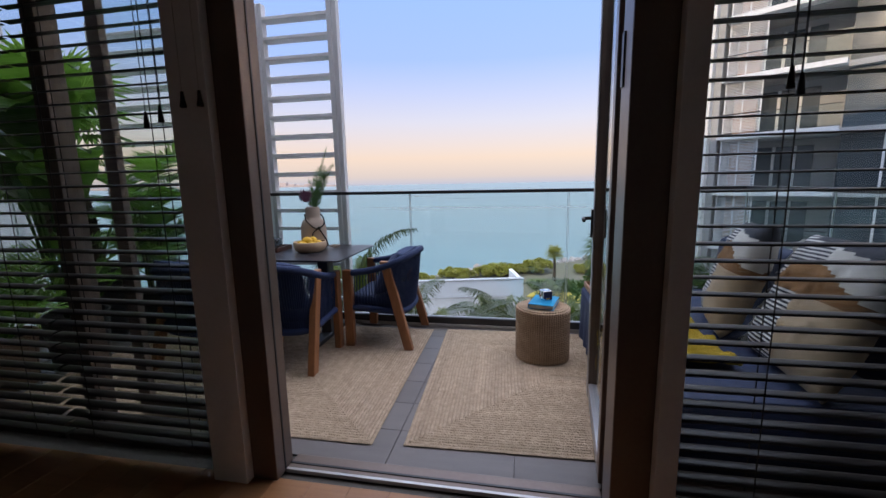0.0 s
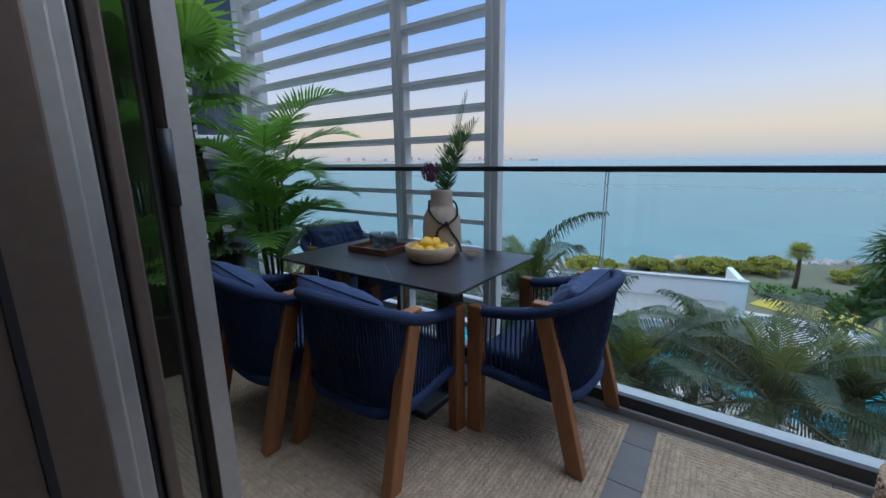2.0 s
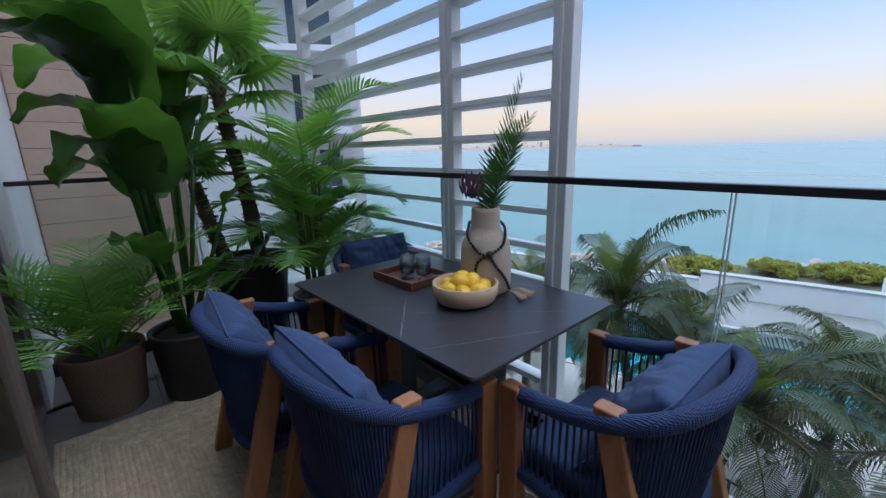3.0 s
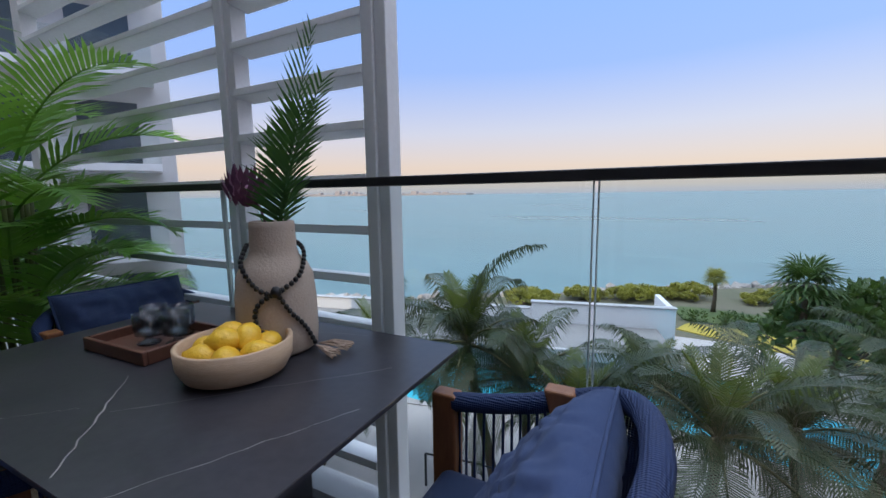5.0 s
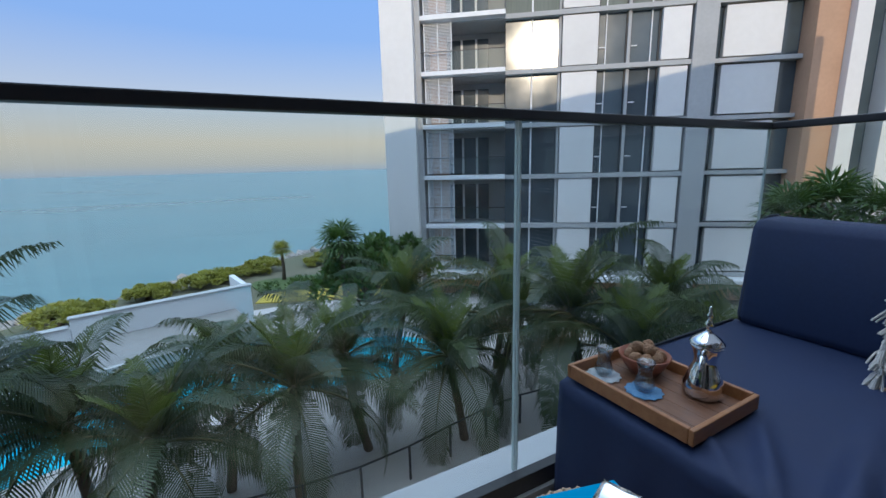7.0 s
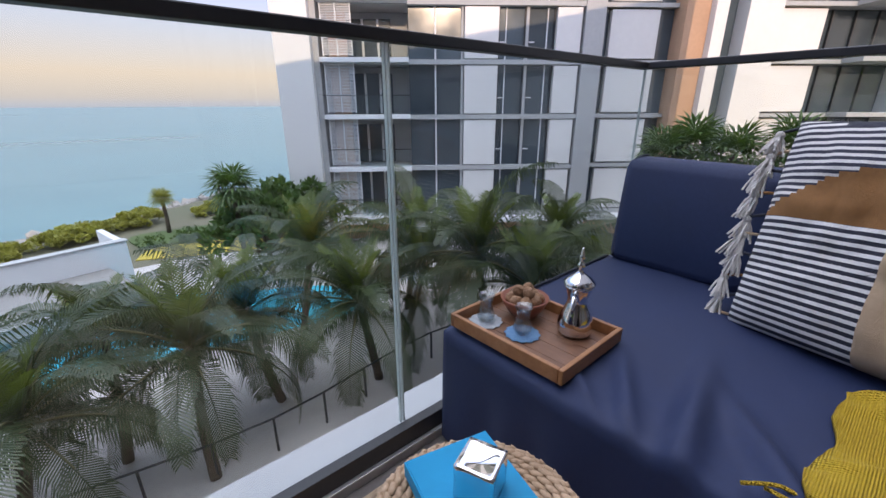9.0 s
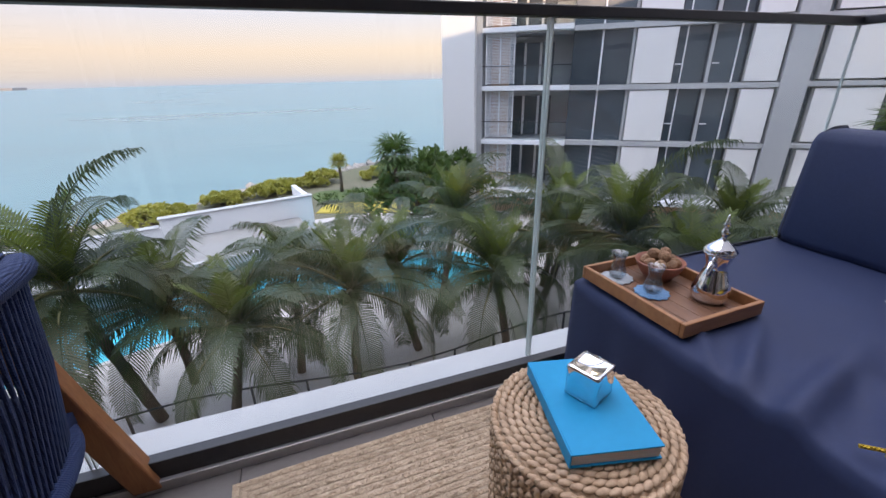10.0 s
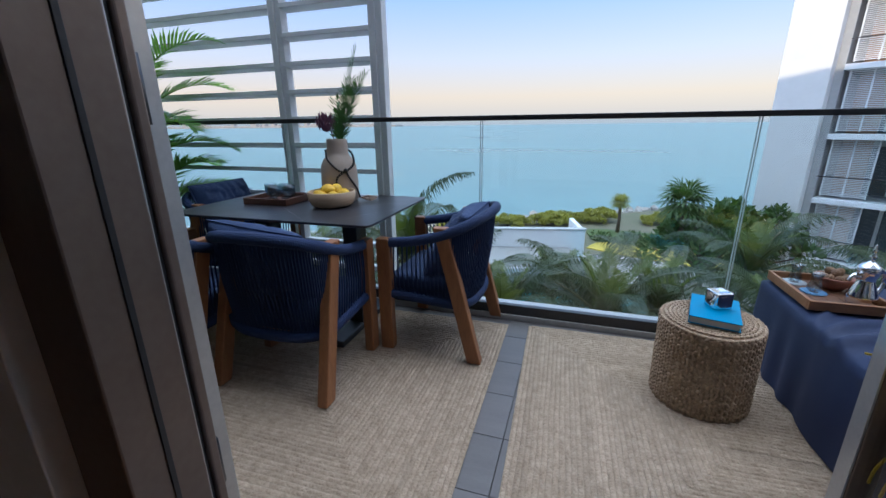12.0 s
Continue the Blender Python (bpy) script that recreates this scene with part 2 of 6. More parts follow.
M_CROCHETW = material("white_crochet", (0.62, 0.64, 0.66), (0.4, 0.45, 0.5), rough=0.9, scale=60, fine=300, bump=0.8)
M_YELLOW = weave("yellow_knit", (0.66, 0.44, 0.02), (0.52, 0.32, 0.012), 70, bump=1.0)
M_STRIPE = stripes("striped_cotton", (0.72, 0.70, 0.68), (0.02, 0.022, 0.035), 0.0205)
M_STRIPE_THIN = stripes("thin_striped_cotton", (0.66, 0.64, 0.62), (0.03, 0.032, 0.05), 0.0185)
M_MUSTARD = weave("brown_ochre_cloth", (0.26, 0.12, 0.035), (0.21, 0.095, 0.03), 200, bump=0.4)
M_BEIGE = weave("beige_cloth", (0.56, 0.41, 0.27), (0.48, 0.345, 0.22), 150, bump=0.6)
M_OFFWHITE = weave("off_white_cotton", (0.72, 0.69, 0.65), (0.62, 0.59, 0.55), 150, bump=0.6)
M_DARKCLOTH = weave("dark_navy_cloth", (0.02, 0.024, 0.038), (0.03, 0.034, 0.05), 180, bump=0.4)
M_BANANA = leafy("banana_leaf", (0.03, 0.085, 0.02), (0.075, 0.165, 0.032), rough=0.3, through_light=0.35, scale=4)
M_ARECA = leafy("areca_leaf", (0.09, 0.22, 0.04), (0.17, 0.34, 0.07), rough=0.38, through_light=0.35)
M_FAN = leafy("fan_palm_leaf", (0.075, 0.17, 0.05), (0.16, 0.29, 0.075), rough=0.38, through_light=0.35)
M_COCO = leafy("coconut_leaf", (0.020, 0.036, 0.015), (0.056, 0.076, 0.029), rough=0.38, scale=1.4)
M_COCOSTEM = material("frond_stem", (0.16, 0.15, 0.06), (0.10, 0.10, 0.04), rough=0.5, bump=0.1)
M_COCOYOUNG = leafy("young_frond", (0.06, 0.09, 0.018), (0.11, 0.14, 0.03), rough=0.55)
M_SPRIG = leafy("dark_sprig", (0.03, 0.09, 0.025), (0.06, 0.14, 0.035), rough=0.45)
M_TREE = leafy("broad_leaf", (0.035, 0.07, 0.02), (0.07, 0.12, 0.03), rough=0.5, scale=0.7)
# shore foliage: low sunlight is put into the yellowed base colour
M_SUNLIT_LEAF = leafy("coastal_shrub", (0.20, 0.21, 0.045), (0.32, 0.30, 0.065), rough=0.6, scale=0.5)
M_PROTEA = material("purple_protea", (0.12, 0.035, 0.085), (0.20, 0.08, 0.14), rough=0.7, bump=0.2)
M_BARK = material("palm_bark", (0.15, 0.115, 0.085), (0.09, 0.065, 0.045), rough=0.9, scale=5, fine=40, stretch=(1, 1, 6), bump=0.8)
M_STEM = material("cane_stem", (0.12, 0.15, 0.04), (0.08, 0.10, 0.03), rough=0.55, bump=0.1)
M_SOIL = material("potting_bark", (0.035, 0.024, 0.017), (0.06, 0.04, 0.03), rough=0.95, fine=50, bump=1.0)
M_PAVE = material("pool_deck", (0.52, 0.485, 0.46), (0.42, 0.395, 0.375), rough=0.8, scale=0.5, fine=6, bump=0.2)
M_GARDEN = material("garden_ground", (0.09, 0.10, 0.05), (0.16, 0.14, 0.10), rough=0.95, scale=0.4, fine=5, bump=0.8)
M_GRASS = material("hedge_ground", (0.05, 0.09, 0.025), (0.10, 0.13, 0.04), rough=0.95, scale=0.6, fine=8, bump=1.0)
# lawn strip with the low sun painted into its yellow
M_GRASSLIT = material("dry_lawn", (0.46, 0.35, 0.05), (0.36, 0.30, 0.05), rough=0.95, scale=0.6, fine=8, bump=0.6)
M_POOL = material("pool_water", (0.05, 0.50, 0.66), (0.10, 0.62, 0.74), rough=0.08, scale=0.7, fine=4, bump=0.15)
M_SEA = material("sea_water", (0.085, 0.165, 0.17), (0.14, 0.236, 0.235), rough=0.3, scale=0.02, fine=0.25, bump=0.0, stretch=(0.4, 1.6, 1), spec=0.4)
M_ROCK = material("shore_rock", (0.42, 0.38, 0.34), (0.28, 0.25, 0.23), rough=0.9, scale=0.9, fine=5, bump=1.0, vary=0.15)
M_PANEL = material("cladding_panel", (0.72, 0.70, 0.68), (0.67, 0.65, 0.63), rough=0.55, scale=0.4, fine=3, bump=0.02, vary=0.05)
M_TOWERGREY = material("tower_concrete", (0.43, 0.43, 0.43), (0.37, 0.37, 0.37), rough=0.7, scale=0.5, fine=5, bump=0.05)
M_ROOF = material("roof_membrane", (0.27, 0.265, 0.26), (0.21, 0.205, 0.20), rough=0.85, scale=0.6, fine=5, bump=0.1)
M_TOWERTAN = material("tower_tan_stone", (0.50, 0.31, 0.20), (0.43, 0.265, 0.17), rough=0.8, scale=0.5, fine=5, bump=0.1)
M_TOWERGLASS = material("tower_glass", (0.045, 0.062, 0.075), (0.08, 0.10, 0.115), rough=0.14, scale=0.6, bump=0, spec=0.6, vary=0.35)
M_CURTAIN = material("sheer_curtain", (0.20, 0.22, 0.19), (0.14, 0.155, 0.135), rough=0.6, scale=1.0, fine=5, stretch=(7, 7, 0.2), bump=0.2, spec=0.2)
M_WOODPANEL = material("beige_cladding", (0.52, 0.37, 0.28), (0.46, 0.32, 0.24), rough=0.7, scale=3, fine=20, bump=0.1, vary=0.06)
M_HAZE = material("hazy_coast", (0.42, 0.36, 0.33), (0.38, 0.33, 0.31), rough=1.0, scale=0.01, fine=0.1, bump=0)


# ---- mesh helpers ----
def put(bm, name, mat, parent=None, smooth=False, m=None):
    me = bpy.data.meshes.new(name)
    bm.normal_update()
    bm.to_mesh(me)
    bm.free()
    me.materials.append(mat)
    if smooth:
        for p in me.polygons:
            p.use_smooth = True
    ob = new(name, me)
    if m is not None:
        ob.matrix_world = m
    if parent:
        ob.parent = parent
    return ob


def base(name, m=None):
    ob = new(name)
    if m is not None:
        ob.matrix_world = m
    return ob


def again(ob, parent, m, name=None):
    """Another piece on the same mesh."""
    o = new(name or ob.name.split(".")[0], ob.data)
    o.parent = parent
    o.matrix_basis = m
    return o


def slab(bm, x0, x1, y0, y1, z0, z1, bevel=0.0, m=None):
    vs = [bm.verts.new(Vector((x, y, z))) for z in (z0, z1) for y in (y0, y1) for x in (x0, x1)]
    fs = [bm.faces.new([vs[i] for i in f]) for f in ((0, 2, 3, 1), (4, 5, 7, 6), (0, 1, 5, 4), (2, 6, 7, 3), (0, 4, 6, 2), (1, 3, 7, 5))]
    if bevel:
        es = list({e for f in fs for e in f.edges})
        r = bmesh.ops.bevel(bm, geom=es, offset=bevel, segments=2, affect='EDGES', profile=0.5)
        vs = list({v for f in r["faces"] for v in f.verts} | {v for v in vs if v.is_valid})
    if m is not None:
        bmesh.ops.transform(bm, matrix=m, verts=[v for v in vs if v.is_valid])
    return vs


def box(name, mat, x0, x1, y0, y1, z0, z1, parent=None, bevel=0.004, m=None):
    bm = bmesh.new()
    slab(bm, x0, x1, y0, y1, z0, z1, bevel)
    return put(bm, name, mat, parent, m=m)


def structure(ob, label, category):
    return tagged(ob, label, category, kind="structure")


def tube(bm, pts, rad, sides=8, flat=1.0, cap=True):
    """A tube along points; rad is one radius or one for each point."""
    pts = [Vector(p) for p in pts]
    rads = rad if isinstance(rad, (list, tuple)) else [rad] * len(pts)
    rings = []
    up = None
    for i, p in enumerate(pts):
        d = (pts[min(i + 1, len(pts) - 1)] - pts[max(i - 1, 0)]).normalized()
        if up is None:
            up = d.orthogonal().normalized()
        a = (up - d * up.dot(d))
        a = a.normalized() if a.length > 1e-6 else d.orthogonal().normalized()
        up = a
        b = d.cross(a)
        rings.append([bm.verts.new(p + (a * math.cos(2 * math.pi * k / sides) + b * math.sin(2 * math.pi * k / sides) * flat) * rads[i]) for k in range(sides)])
    for r0, r1 in zip(rings, rings[1:]):
        for k in range(sides):
            bm.faces.new((r0[k], r0[(k + 1) % sides], r1[(k + 1) % sides], r1[k]))
    if cap and sides > 2:
        bm.faces.new(rings[0][::-1])
        bm.faces.new(rings[-1])


def lathe(bm, prof, n=32, c=(0, 0), wobble=0.0, lobes=0):
    rings = []
    for r, z in prof:
        rings.append([bm.verts.new((c[0] + max(r, 1e-4) * (1 + wobble * math.sin(lobes * 2 * math.pi * k / n)) * math.cos(2 * math.pi * k / n),
                                    c[1] + max(r, 1e-4) * (1 + wobble * math.sin(lobes * 2 * math.pi * k / n)) * math.sin(2 * math.pi * k / n), z)) for k in range(n)])
    for a, b in zip(rings, rings[1:]):
        for k in range(n):
            bm.faces.new((a[k], a[(k + 1) % n], b[(k + 1) % n], b[k]))
    bmesh.ops.remove_doubles(bm, verts=bm.verts, dist=2e-4)


def smooth_path(pts, n):
    """A smooth line through points (Catmull-Rom)."""
    pts = [Vector(p) for p in pts]
    out = []
    for i in range(len(pts) - 1):
        p0, p1, p2, p3 = pts[max(i - 1, 0)], pts[i], pts[i + 1], pts[min(i + 2, len(pts) - 1)]
        for k in range(n):
            t = k / n
            out.append(0.5 * ((2 * p1) + (p2 - p0) * t + (2 * p0 - 5 * p1 + 4 * p2 - p3) * t * t + (3 * p1 - p0 - 3 * p2 + p3) * t ** 3))
    return out + [pts[-1]]


def pillow(bm, w, h, thick, crease=0.006, seed=0, n=22, pinch=0.06):
    """A stuffed cushion in the xz plane, centred, with a piped edge and soft creases."""
    grid = {}
    for side in (1, -1):
        for i in range(n + 1):
            for j in range(n + 1):
                u, v = 2 * i / n - 1, 2 * j / n - 1
                edge = i in (0, n) or j in (0, n)
                if side == -1 and edge:
                    grid[side, i, j] = grid[1, i, j]
                    continue
                t = ((1 - u ** 4) * (1 - v ** 4)) ** 0.5
                x = w / 2 * u * (1 - pinch * (1 - v * v) * 0.5)
                z = h / 2 * v * (1 - pinch * (1 - u * u) * 0.5)
                wr = crease * noise.noise((u * 3 + seed, v * 7, seed * 1.7)) + crease * 0.7 * noise.noise((u * 8, v * 4 + seed, 3.1)) - crease * 0.55 * abs(math.sin(u * 9 + 3 * noise.noise((u * 2, v * 2, seed)))) ** 6
                grid[side, i, j] = bm.verts.new((x, side * (thick / 2 * t + wr * t), z))
        for i in range(n):
            for j in range(n):
                f = [grid[side, i, j], grid[side, i + 1, j], grid[side, i + 1, j + 1], grid[side, i, j + 1]]
                bm.faces.new(f if side == -1 else f[::-1])


# ---- plants ----
def frond(bm, start, az, el, length, droop, pairs, leaf, width, rng, hang=0.5, lift=0.35, stem=0.02, bare=0.12):
    """A feather-shaped palm leaf: a bowed midrib with leaflets on both sides."""
    p = Vector(start)
    steps = pairs
    a, pts = el, []
    for i in range(steps + 1):
        pts.append(p.copy())
        p = p + Vector((math.cos(az) * math.cos(a), math.sin(az) * math.cos(a), math.sin(a))) * (length / steps)
        a -= droop / steps * (0.5 + i / steps)
    tube(bm, pts[::3] + [pts[-1]], [stem * (1 - 0.85 * k / max(1, len(pts[::3]))) for k in range(len(pts[::3]) + 1)], 3, cap=False)
    for i in range(int(bare * steps), steps):
        f = i / steps
        d = (pts[i + 1] - pts[i]).normalized()
        side = d.cross(Vector((0, 0, 1)))
        side = side.normalized() if side.length > 1e-3 else Vector((math.sin(az), -math.cos(az), 0))
        nrm = side.cross(d)
        ln = leaf * (0.35 + 1.3 * math.sin(math.pi * min(1, 0.12 + 0.86 * f)) ** 0.8) * rng.uniform(0.85, 1.1) * 0.65
        for s in (1, -1):
            fwd = 0.35 + 0.75 * f
            v = (side * s + d * fwd + nrm * lift * rng.uniform(0.6, 1.3)).normalized()
            q0 = pts[i]
            q1 = q0 + v * ln * 0.55
            q2 = q1 + (v - Vector((0, 0, hang * rng.uniform(0.6, 1.4)))).normalized() * ln * 0.5
            wv = d * width
            a0, a1 = bm.verts.new(q0 - wv * 0.4), bm.verts.new(q0 + wv * 0.4)
            b0, b1 = bm.verts.new(q1 - wv * 0.5), bm.verts.new(q1 + wv * 0.5)
            t0 = bm.verts.new(q2)
            bm.faces.new((a0, a1, b1, b0))
            bm.faces.new((b0, b1, t0))


def fan_leaf(bm, start, az, el, stalk, r, blades, rng):
    """A fan-shaped palm leaf on its stalk."""
    d = Vector((math.cos(az) * math.cos(el), math.sin(az) * math.cos(el), math.sin(el)))
    c = Vector(start) + d * stalk
    tube(bm, [start, Vector(start) + d * stalk * 0.5 + Vector((0, 0, 0.02)), c], 0.008, 4)
    side = d.cross(Vector((0, 0, 1))).normalized()
    nrm = side.cross(d)
    for k in range(blades):
        th = math.radians(-150 + 300 * (k + 0.5) / blades)
        v = (d * math.cos(th) + side * math.sin(th)).normalized()
        wv = (side * math.cos(th) - d * math.sin(th)) * r * 0.055
        ln = r * (0.75 + 0.25 * math.cos(th)) * rng.uniform(0.92, 1.05)
        q1 = c + v * ln * 0.5 + nrm * 0.02
        q2 = c + v * ln - Vector((0, 0, ln * rng.uniform(0.12, 0.3)))
        o = bm.verts.new(c)
        b0, b1, mid = bm.verts.new(q1 - wv), bm.verts.new(q1 + wv), bm.verts.new(q1 + nrm * 0.012)
        t = bm.verts.new(q2)
        bm.faces.new((o, b0, mid))
        bm.faces.new((o, mid, b1))
        bm.faces.new((b0, t, mid))
        bm.faces.new((mid, t, b1))


def paddle_leaf(bm, start, az, el, stalk, length, width, droop, seed):
    """A banana-like leaf: stalk, midrib and a waved blade folded along it."""
    p, a, pts = Vector(start), el, []
    n = 14
    for i in range(6):
        pts.append(p.copy())
        p = p + Vector((math.cos(az) * math.cos(a), math.sin(az) * math.cos(a), math.sin(a))) * stalk / 6
    tube(bm, pts + [p.copy()], [0.016 - 0.001 * k for k in range(7)], 5)
    rows = []
    for i in range(n + 1):
        f = i / n
        d = Vector((math.cos(az) * math.cos(a), math.sin(az) * math.cos(a), math.sin(a)))
        side = Vector((math.sin(az), -math.cos(az), 0))
        nrm = side.cross(d)
        w = width / 2 * (math.sin(math.pi * (0.04 + 0.96 * f) ** 0.75) ** 0.7 if f < 1 else 0.02)
        row = []
        for u in (-1, -0.55, 0, 0.55, 1):
            wave = 0.02 * math.sin(f * 22 + seed + u * 2) * abs(u)
            row.append(bm.verts.new(p + side * u * w + nrm * (abs(u) * w * 0.28 + wave)))
        rows.append(row)
        p = p + d * length / n
        a -= droop / n
    for r0, r1 in zip(rows, rows[1:]):
        for k in range(4):
            bm.faces.new((r0[k], r0[k + 1], r1[k + 1], r1[k]))


def coconut_palm(height, spread, seed, lean):
    rng = random.Random(seed)
    root = base("coconut_palm")
    bm = bmesh.new()
    pts = smooth_path([(-lean, 0, 0), (-lean * 0.55, 0.05, height * 0.4), (-lean * 0.15, 0, height * 0.8), (0, 0, height)], 5)
    tube(bm, pts, [0.15 - 0.06 * k / len(pts) + 0.012 * (k % 2) for k in range(len(pts))], 9)
    put(bm, "trunk", M_BARK, root, True)
    bm, stems = bmesh.new(), bmesh.new()
    for k in range(17):
        el = 1.35 - 1.75 * (k / 17) + rng.uniform(-0.2, 0.2)
        az, ln, dr = k * 2.399 + rng.uniform(-0.35, 0.35), spread * rng.uniform(0.85, 1.2), 1.3 + 0.9 * rng.random()
        frond(bm, (0, 0, height - 0.1), az, el, ln, dr, 56, 0.86, 0.046, rng, hang=rng.uniform(1.2, 2.4), lift=rng.uniform(-0.15, 0.25), stem=0.03)
        p, a, run = Vector((0, 0, height - 0.1)), el, []
        for i in range(9):
            run.append(p.copy())
            p = p + Vector((math.cos(az) * math.cos(a), math.sin(az) * math.cos(a), math.sin(a))) * ln * 0.06
            a -= dr * 0.06 * (0.5 + i * 0.06)
        tube(stems, run, [0.055 - 0.005 * i for i in range(9)], 5)
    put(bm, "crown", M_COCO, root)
    put(stems, "frond_stems", M_COCOSTEM, root, True)
    bm = bmesh.new()
    for k in range(5):
        frond(bm, (0, 0, height), k * 1.7 + seed, 1.42 - 0.08 * k, spread * 0.62, 0.45, 30, 0.48, 0.06, rng, hang=0.25, stem=0.035)
    put(bm, "young_fronds", M_COCOYOUNG, root)
    return tagged(root, "green coconut palm with drooping fronds by the pool", "palm tree", "coconut palms")


def leaf_clumps(bm, centres, per, size, rng):
    for c, r in centres:
        for _ in range(per):
            v = Vector((rng.gauss(0, 1), rng.gauss(0, 1), rng.gauss(0, 0.8))).normalized() * r * rng.uniform(0.55, 1.08)
            o = Vector(c) + v
            d = (v.normalized() + Vector((rng.uniform(-0.8, 0.8), rng.uniform(-0.8, 0.8), rng.uniform(-0.3, 0.8)))).normalized()
            s = d.orthogonal().normalized()
            s.rotate(Matrix.Rotation(rng.uniform(0, 6.28), 3, d))
            ln = size * rng.uniform(0.7, 1.4)
            a, b = bm.verts.new(o), bm.verts.new(o + d * ln)
            e, f = bm.verts.new(o + d * ln * 0.5 + s * ln * 0.28), bm.verts.new(o + d * ln * 0.5 - s * ln * 0.28)
            bm.faces.new((a, e, b, f))


# ---- large structure: ground, sea, own building ----
GROUND = -8.0
SHORE = ((120, 60), (14, 52), (8, 50), (3, 46.5), (-2, 43.5), (-6, 41.3), (-9.8, 38.6), (-14, 35.5), (-20, 32), (-32, 27), (-150, 5))
bm = bmesh.new()
rim = [(-150, -60), (120, -60)] + list(SHORE)
top, foot = [bm.verts.new((x, y, GROUND)) for x, y in rim], [bm.verts.new((x, y, GROUND - 2.5)) for x, y in rim]
bm.faces.new(top)
for k in range(len(rim)):
    bm.faces.new((foot[k], foot[(k + 1) % len(rim)], top[(k + 1) % len(rim)], top[k]))
bmesh.ops.recalc_face_normals(bm, faces=bm.faces)
structure(put(bm, "ground", M_GARDEN), "garden ground with low planting below the balcony", "ground")
bm = bmesh.new()
slab(bm, -26, 20, 9.0, 32.0, GROUND, GROUND + 0.006)
structure(put(bm, "pavement", M_PAVE), "pale stone pool deck below the palms", "pavement")
bm = bmesh.new()
slab(bm, -4600, 4600, -60, 4650, GROUND - 2.0, GROUND - 1.2)
structure(put(bm, "water", M_SEA), "calm turquoise sea reaching a hazy horizon", "sea")
bm = bmesh.new()
rng = random.Random(4)
x = -3700
while x < -1500:
    w = rng.uniform(15, 60)
    slab(bm, x, x + w, 3000, 3040, GROUND - 2, rng.uniform(6, 16) if rng.random() < 0.7 else rng.uniform(16, 50))
    x += w + rng.uniform(0, 30)
slab(bm, -3900, -1350, 2960, 3100, GROUND - 2, 4)
structure(put(bm, "backdrop", M_HAZE), "hazy far coast with low towers across the sea", "coastline")

LX0, LX1 = -0.08, 1.32          # door opening
WALL_Y0, WALL_Y1 = 1.95, 2.15
structure(box("wall_upper", M_FACADE, -24, 22, 1.75, WALL_Y1, 2.55, 11.5, bevel=0), "pale rendered facade above the terrace door", "wall")
structure(box("wall_lower", M_FACADE, -24, 22, 1.75, WALL_Y1, GROUND, -0.25, bevel=0), "pale rendered facade below the balcony", "wall")
structure(box("wall_left", M_FACADE, -24, -2.62, 1.75, WALL_Y1, -0.25, 2.55, bevel=0), "pale rendered facade beside the window", "wall")
structure(box("wall_right", M_FACADE, 3.1, 22, 1.75, WALL_Y1, -0.25, 2.55, bevel=0), "pale rendered facade beside the window", "wall")
structure(box("wall_room_left", M_PLASTER, -3.0, -2.8, -3.2, 1.75, -0.05, 2.7, bevel=0), "dim interior wall", "wall")
structure(box("wall_room_right", M_PLASTER, 3.3, 3.5, -3.2, 1.75, -0.05, 2.7, bevel=0), "dim interior wall", "wall")
structure(box("wall_room_back", M_PLASTER, -3.0, 3.5, -3.4, -3.2, -0.05, 2.7, bevel=0), "dim interior wall behind the walker", "wall")
structure(box("ceiling", M_PLASTER, -3.0, 3.5, -3.4, 1.75, 2.7, 2.9, bevel=0), "plain interior ceiling", "ceiling")
floor_in = structure(box("floor_room", M_GROUT, -3.0, 3.5, -3.4, WALL_Y0 - 0.02, -0.2, -0.022, bevel=0), "warm oak plank floor of the room", "floor")
floor_out = structure(box("floor_balcony", M_GROUT, -3.25, 2.8, WALL_Y0 - 0.018, 4.14, -0.24, -0.013, bevel=0), "grey-brown porcelain tile floor of the balcony", "floor")

# ---- door and window frames ----
frame_door = base("door_frame")
structure(frame_door, "brown aluminium door frame with pale outer trims", "door frame")
for i, (x0, x1, y0, y1, mat) in enumerate((
        (-0.20, LX0, 1.90, 2.03, M_ALU), (-0.22, -0.125, 2.031, 2.06, M_ALU_PALE), (-0.24, -0.155, 2.061, 2.085, M_ALU_PALE), (-0.24, -0.165, 2.0855, 2.098, M_BLACK), (-0.24, -0.155, 2.0985, 2.12, M_ALU),
        (LX1, LX1 + 0.14, 1.90, 2.03, M_ALU), (LX1 + 0.045, LX1 + 0.15, 2.031, 2.10, M_ALU), (LX1 + 0.10, LX1 + 0.19, 2.101, 2.2, M_ALU_PALE))):
    box("jamb", mat, x0, x1, y0, y1, 0.0, 2.5, frame_door, 0.004)
box("head", M_ALU, -0.30, LX1 + 0.2, 1.90, 2.2, 2.5, 2.56, frame_door)
box("threshold", M_ALU, LX0 + 0.001, LX1 - 0.001, 1.982, 2.075, -0.006, 0.012, frame_door, 0.003)
box("threshold_edge", M_ALU_PALE, LX0 + 0.001, LX1 - 0.001, 1.965, 1.9815, -0.006, 0.013, frame_door, 0.002)
box("threshold_track", M_BLACK, LX0 + 0.001, LX1 - 0.001, 2.005, 2.018, 0.0125, 0.016, frame_door, 0.001)
box("gasket", M_BLACK, LX0 - 0.002, LX0 + 0.003, 1.962, 1.972, 0.012, 2.5, frame_door, 0.001)
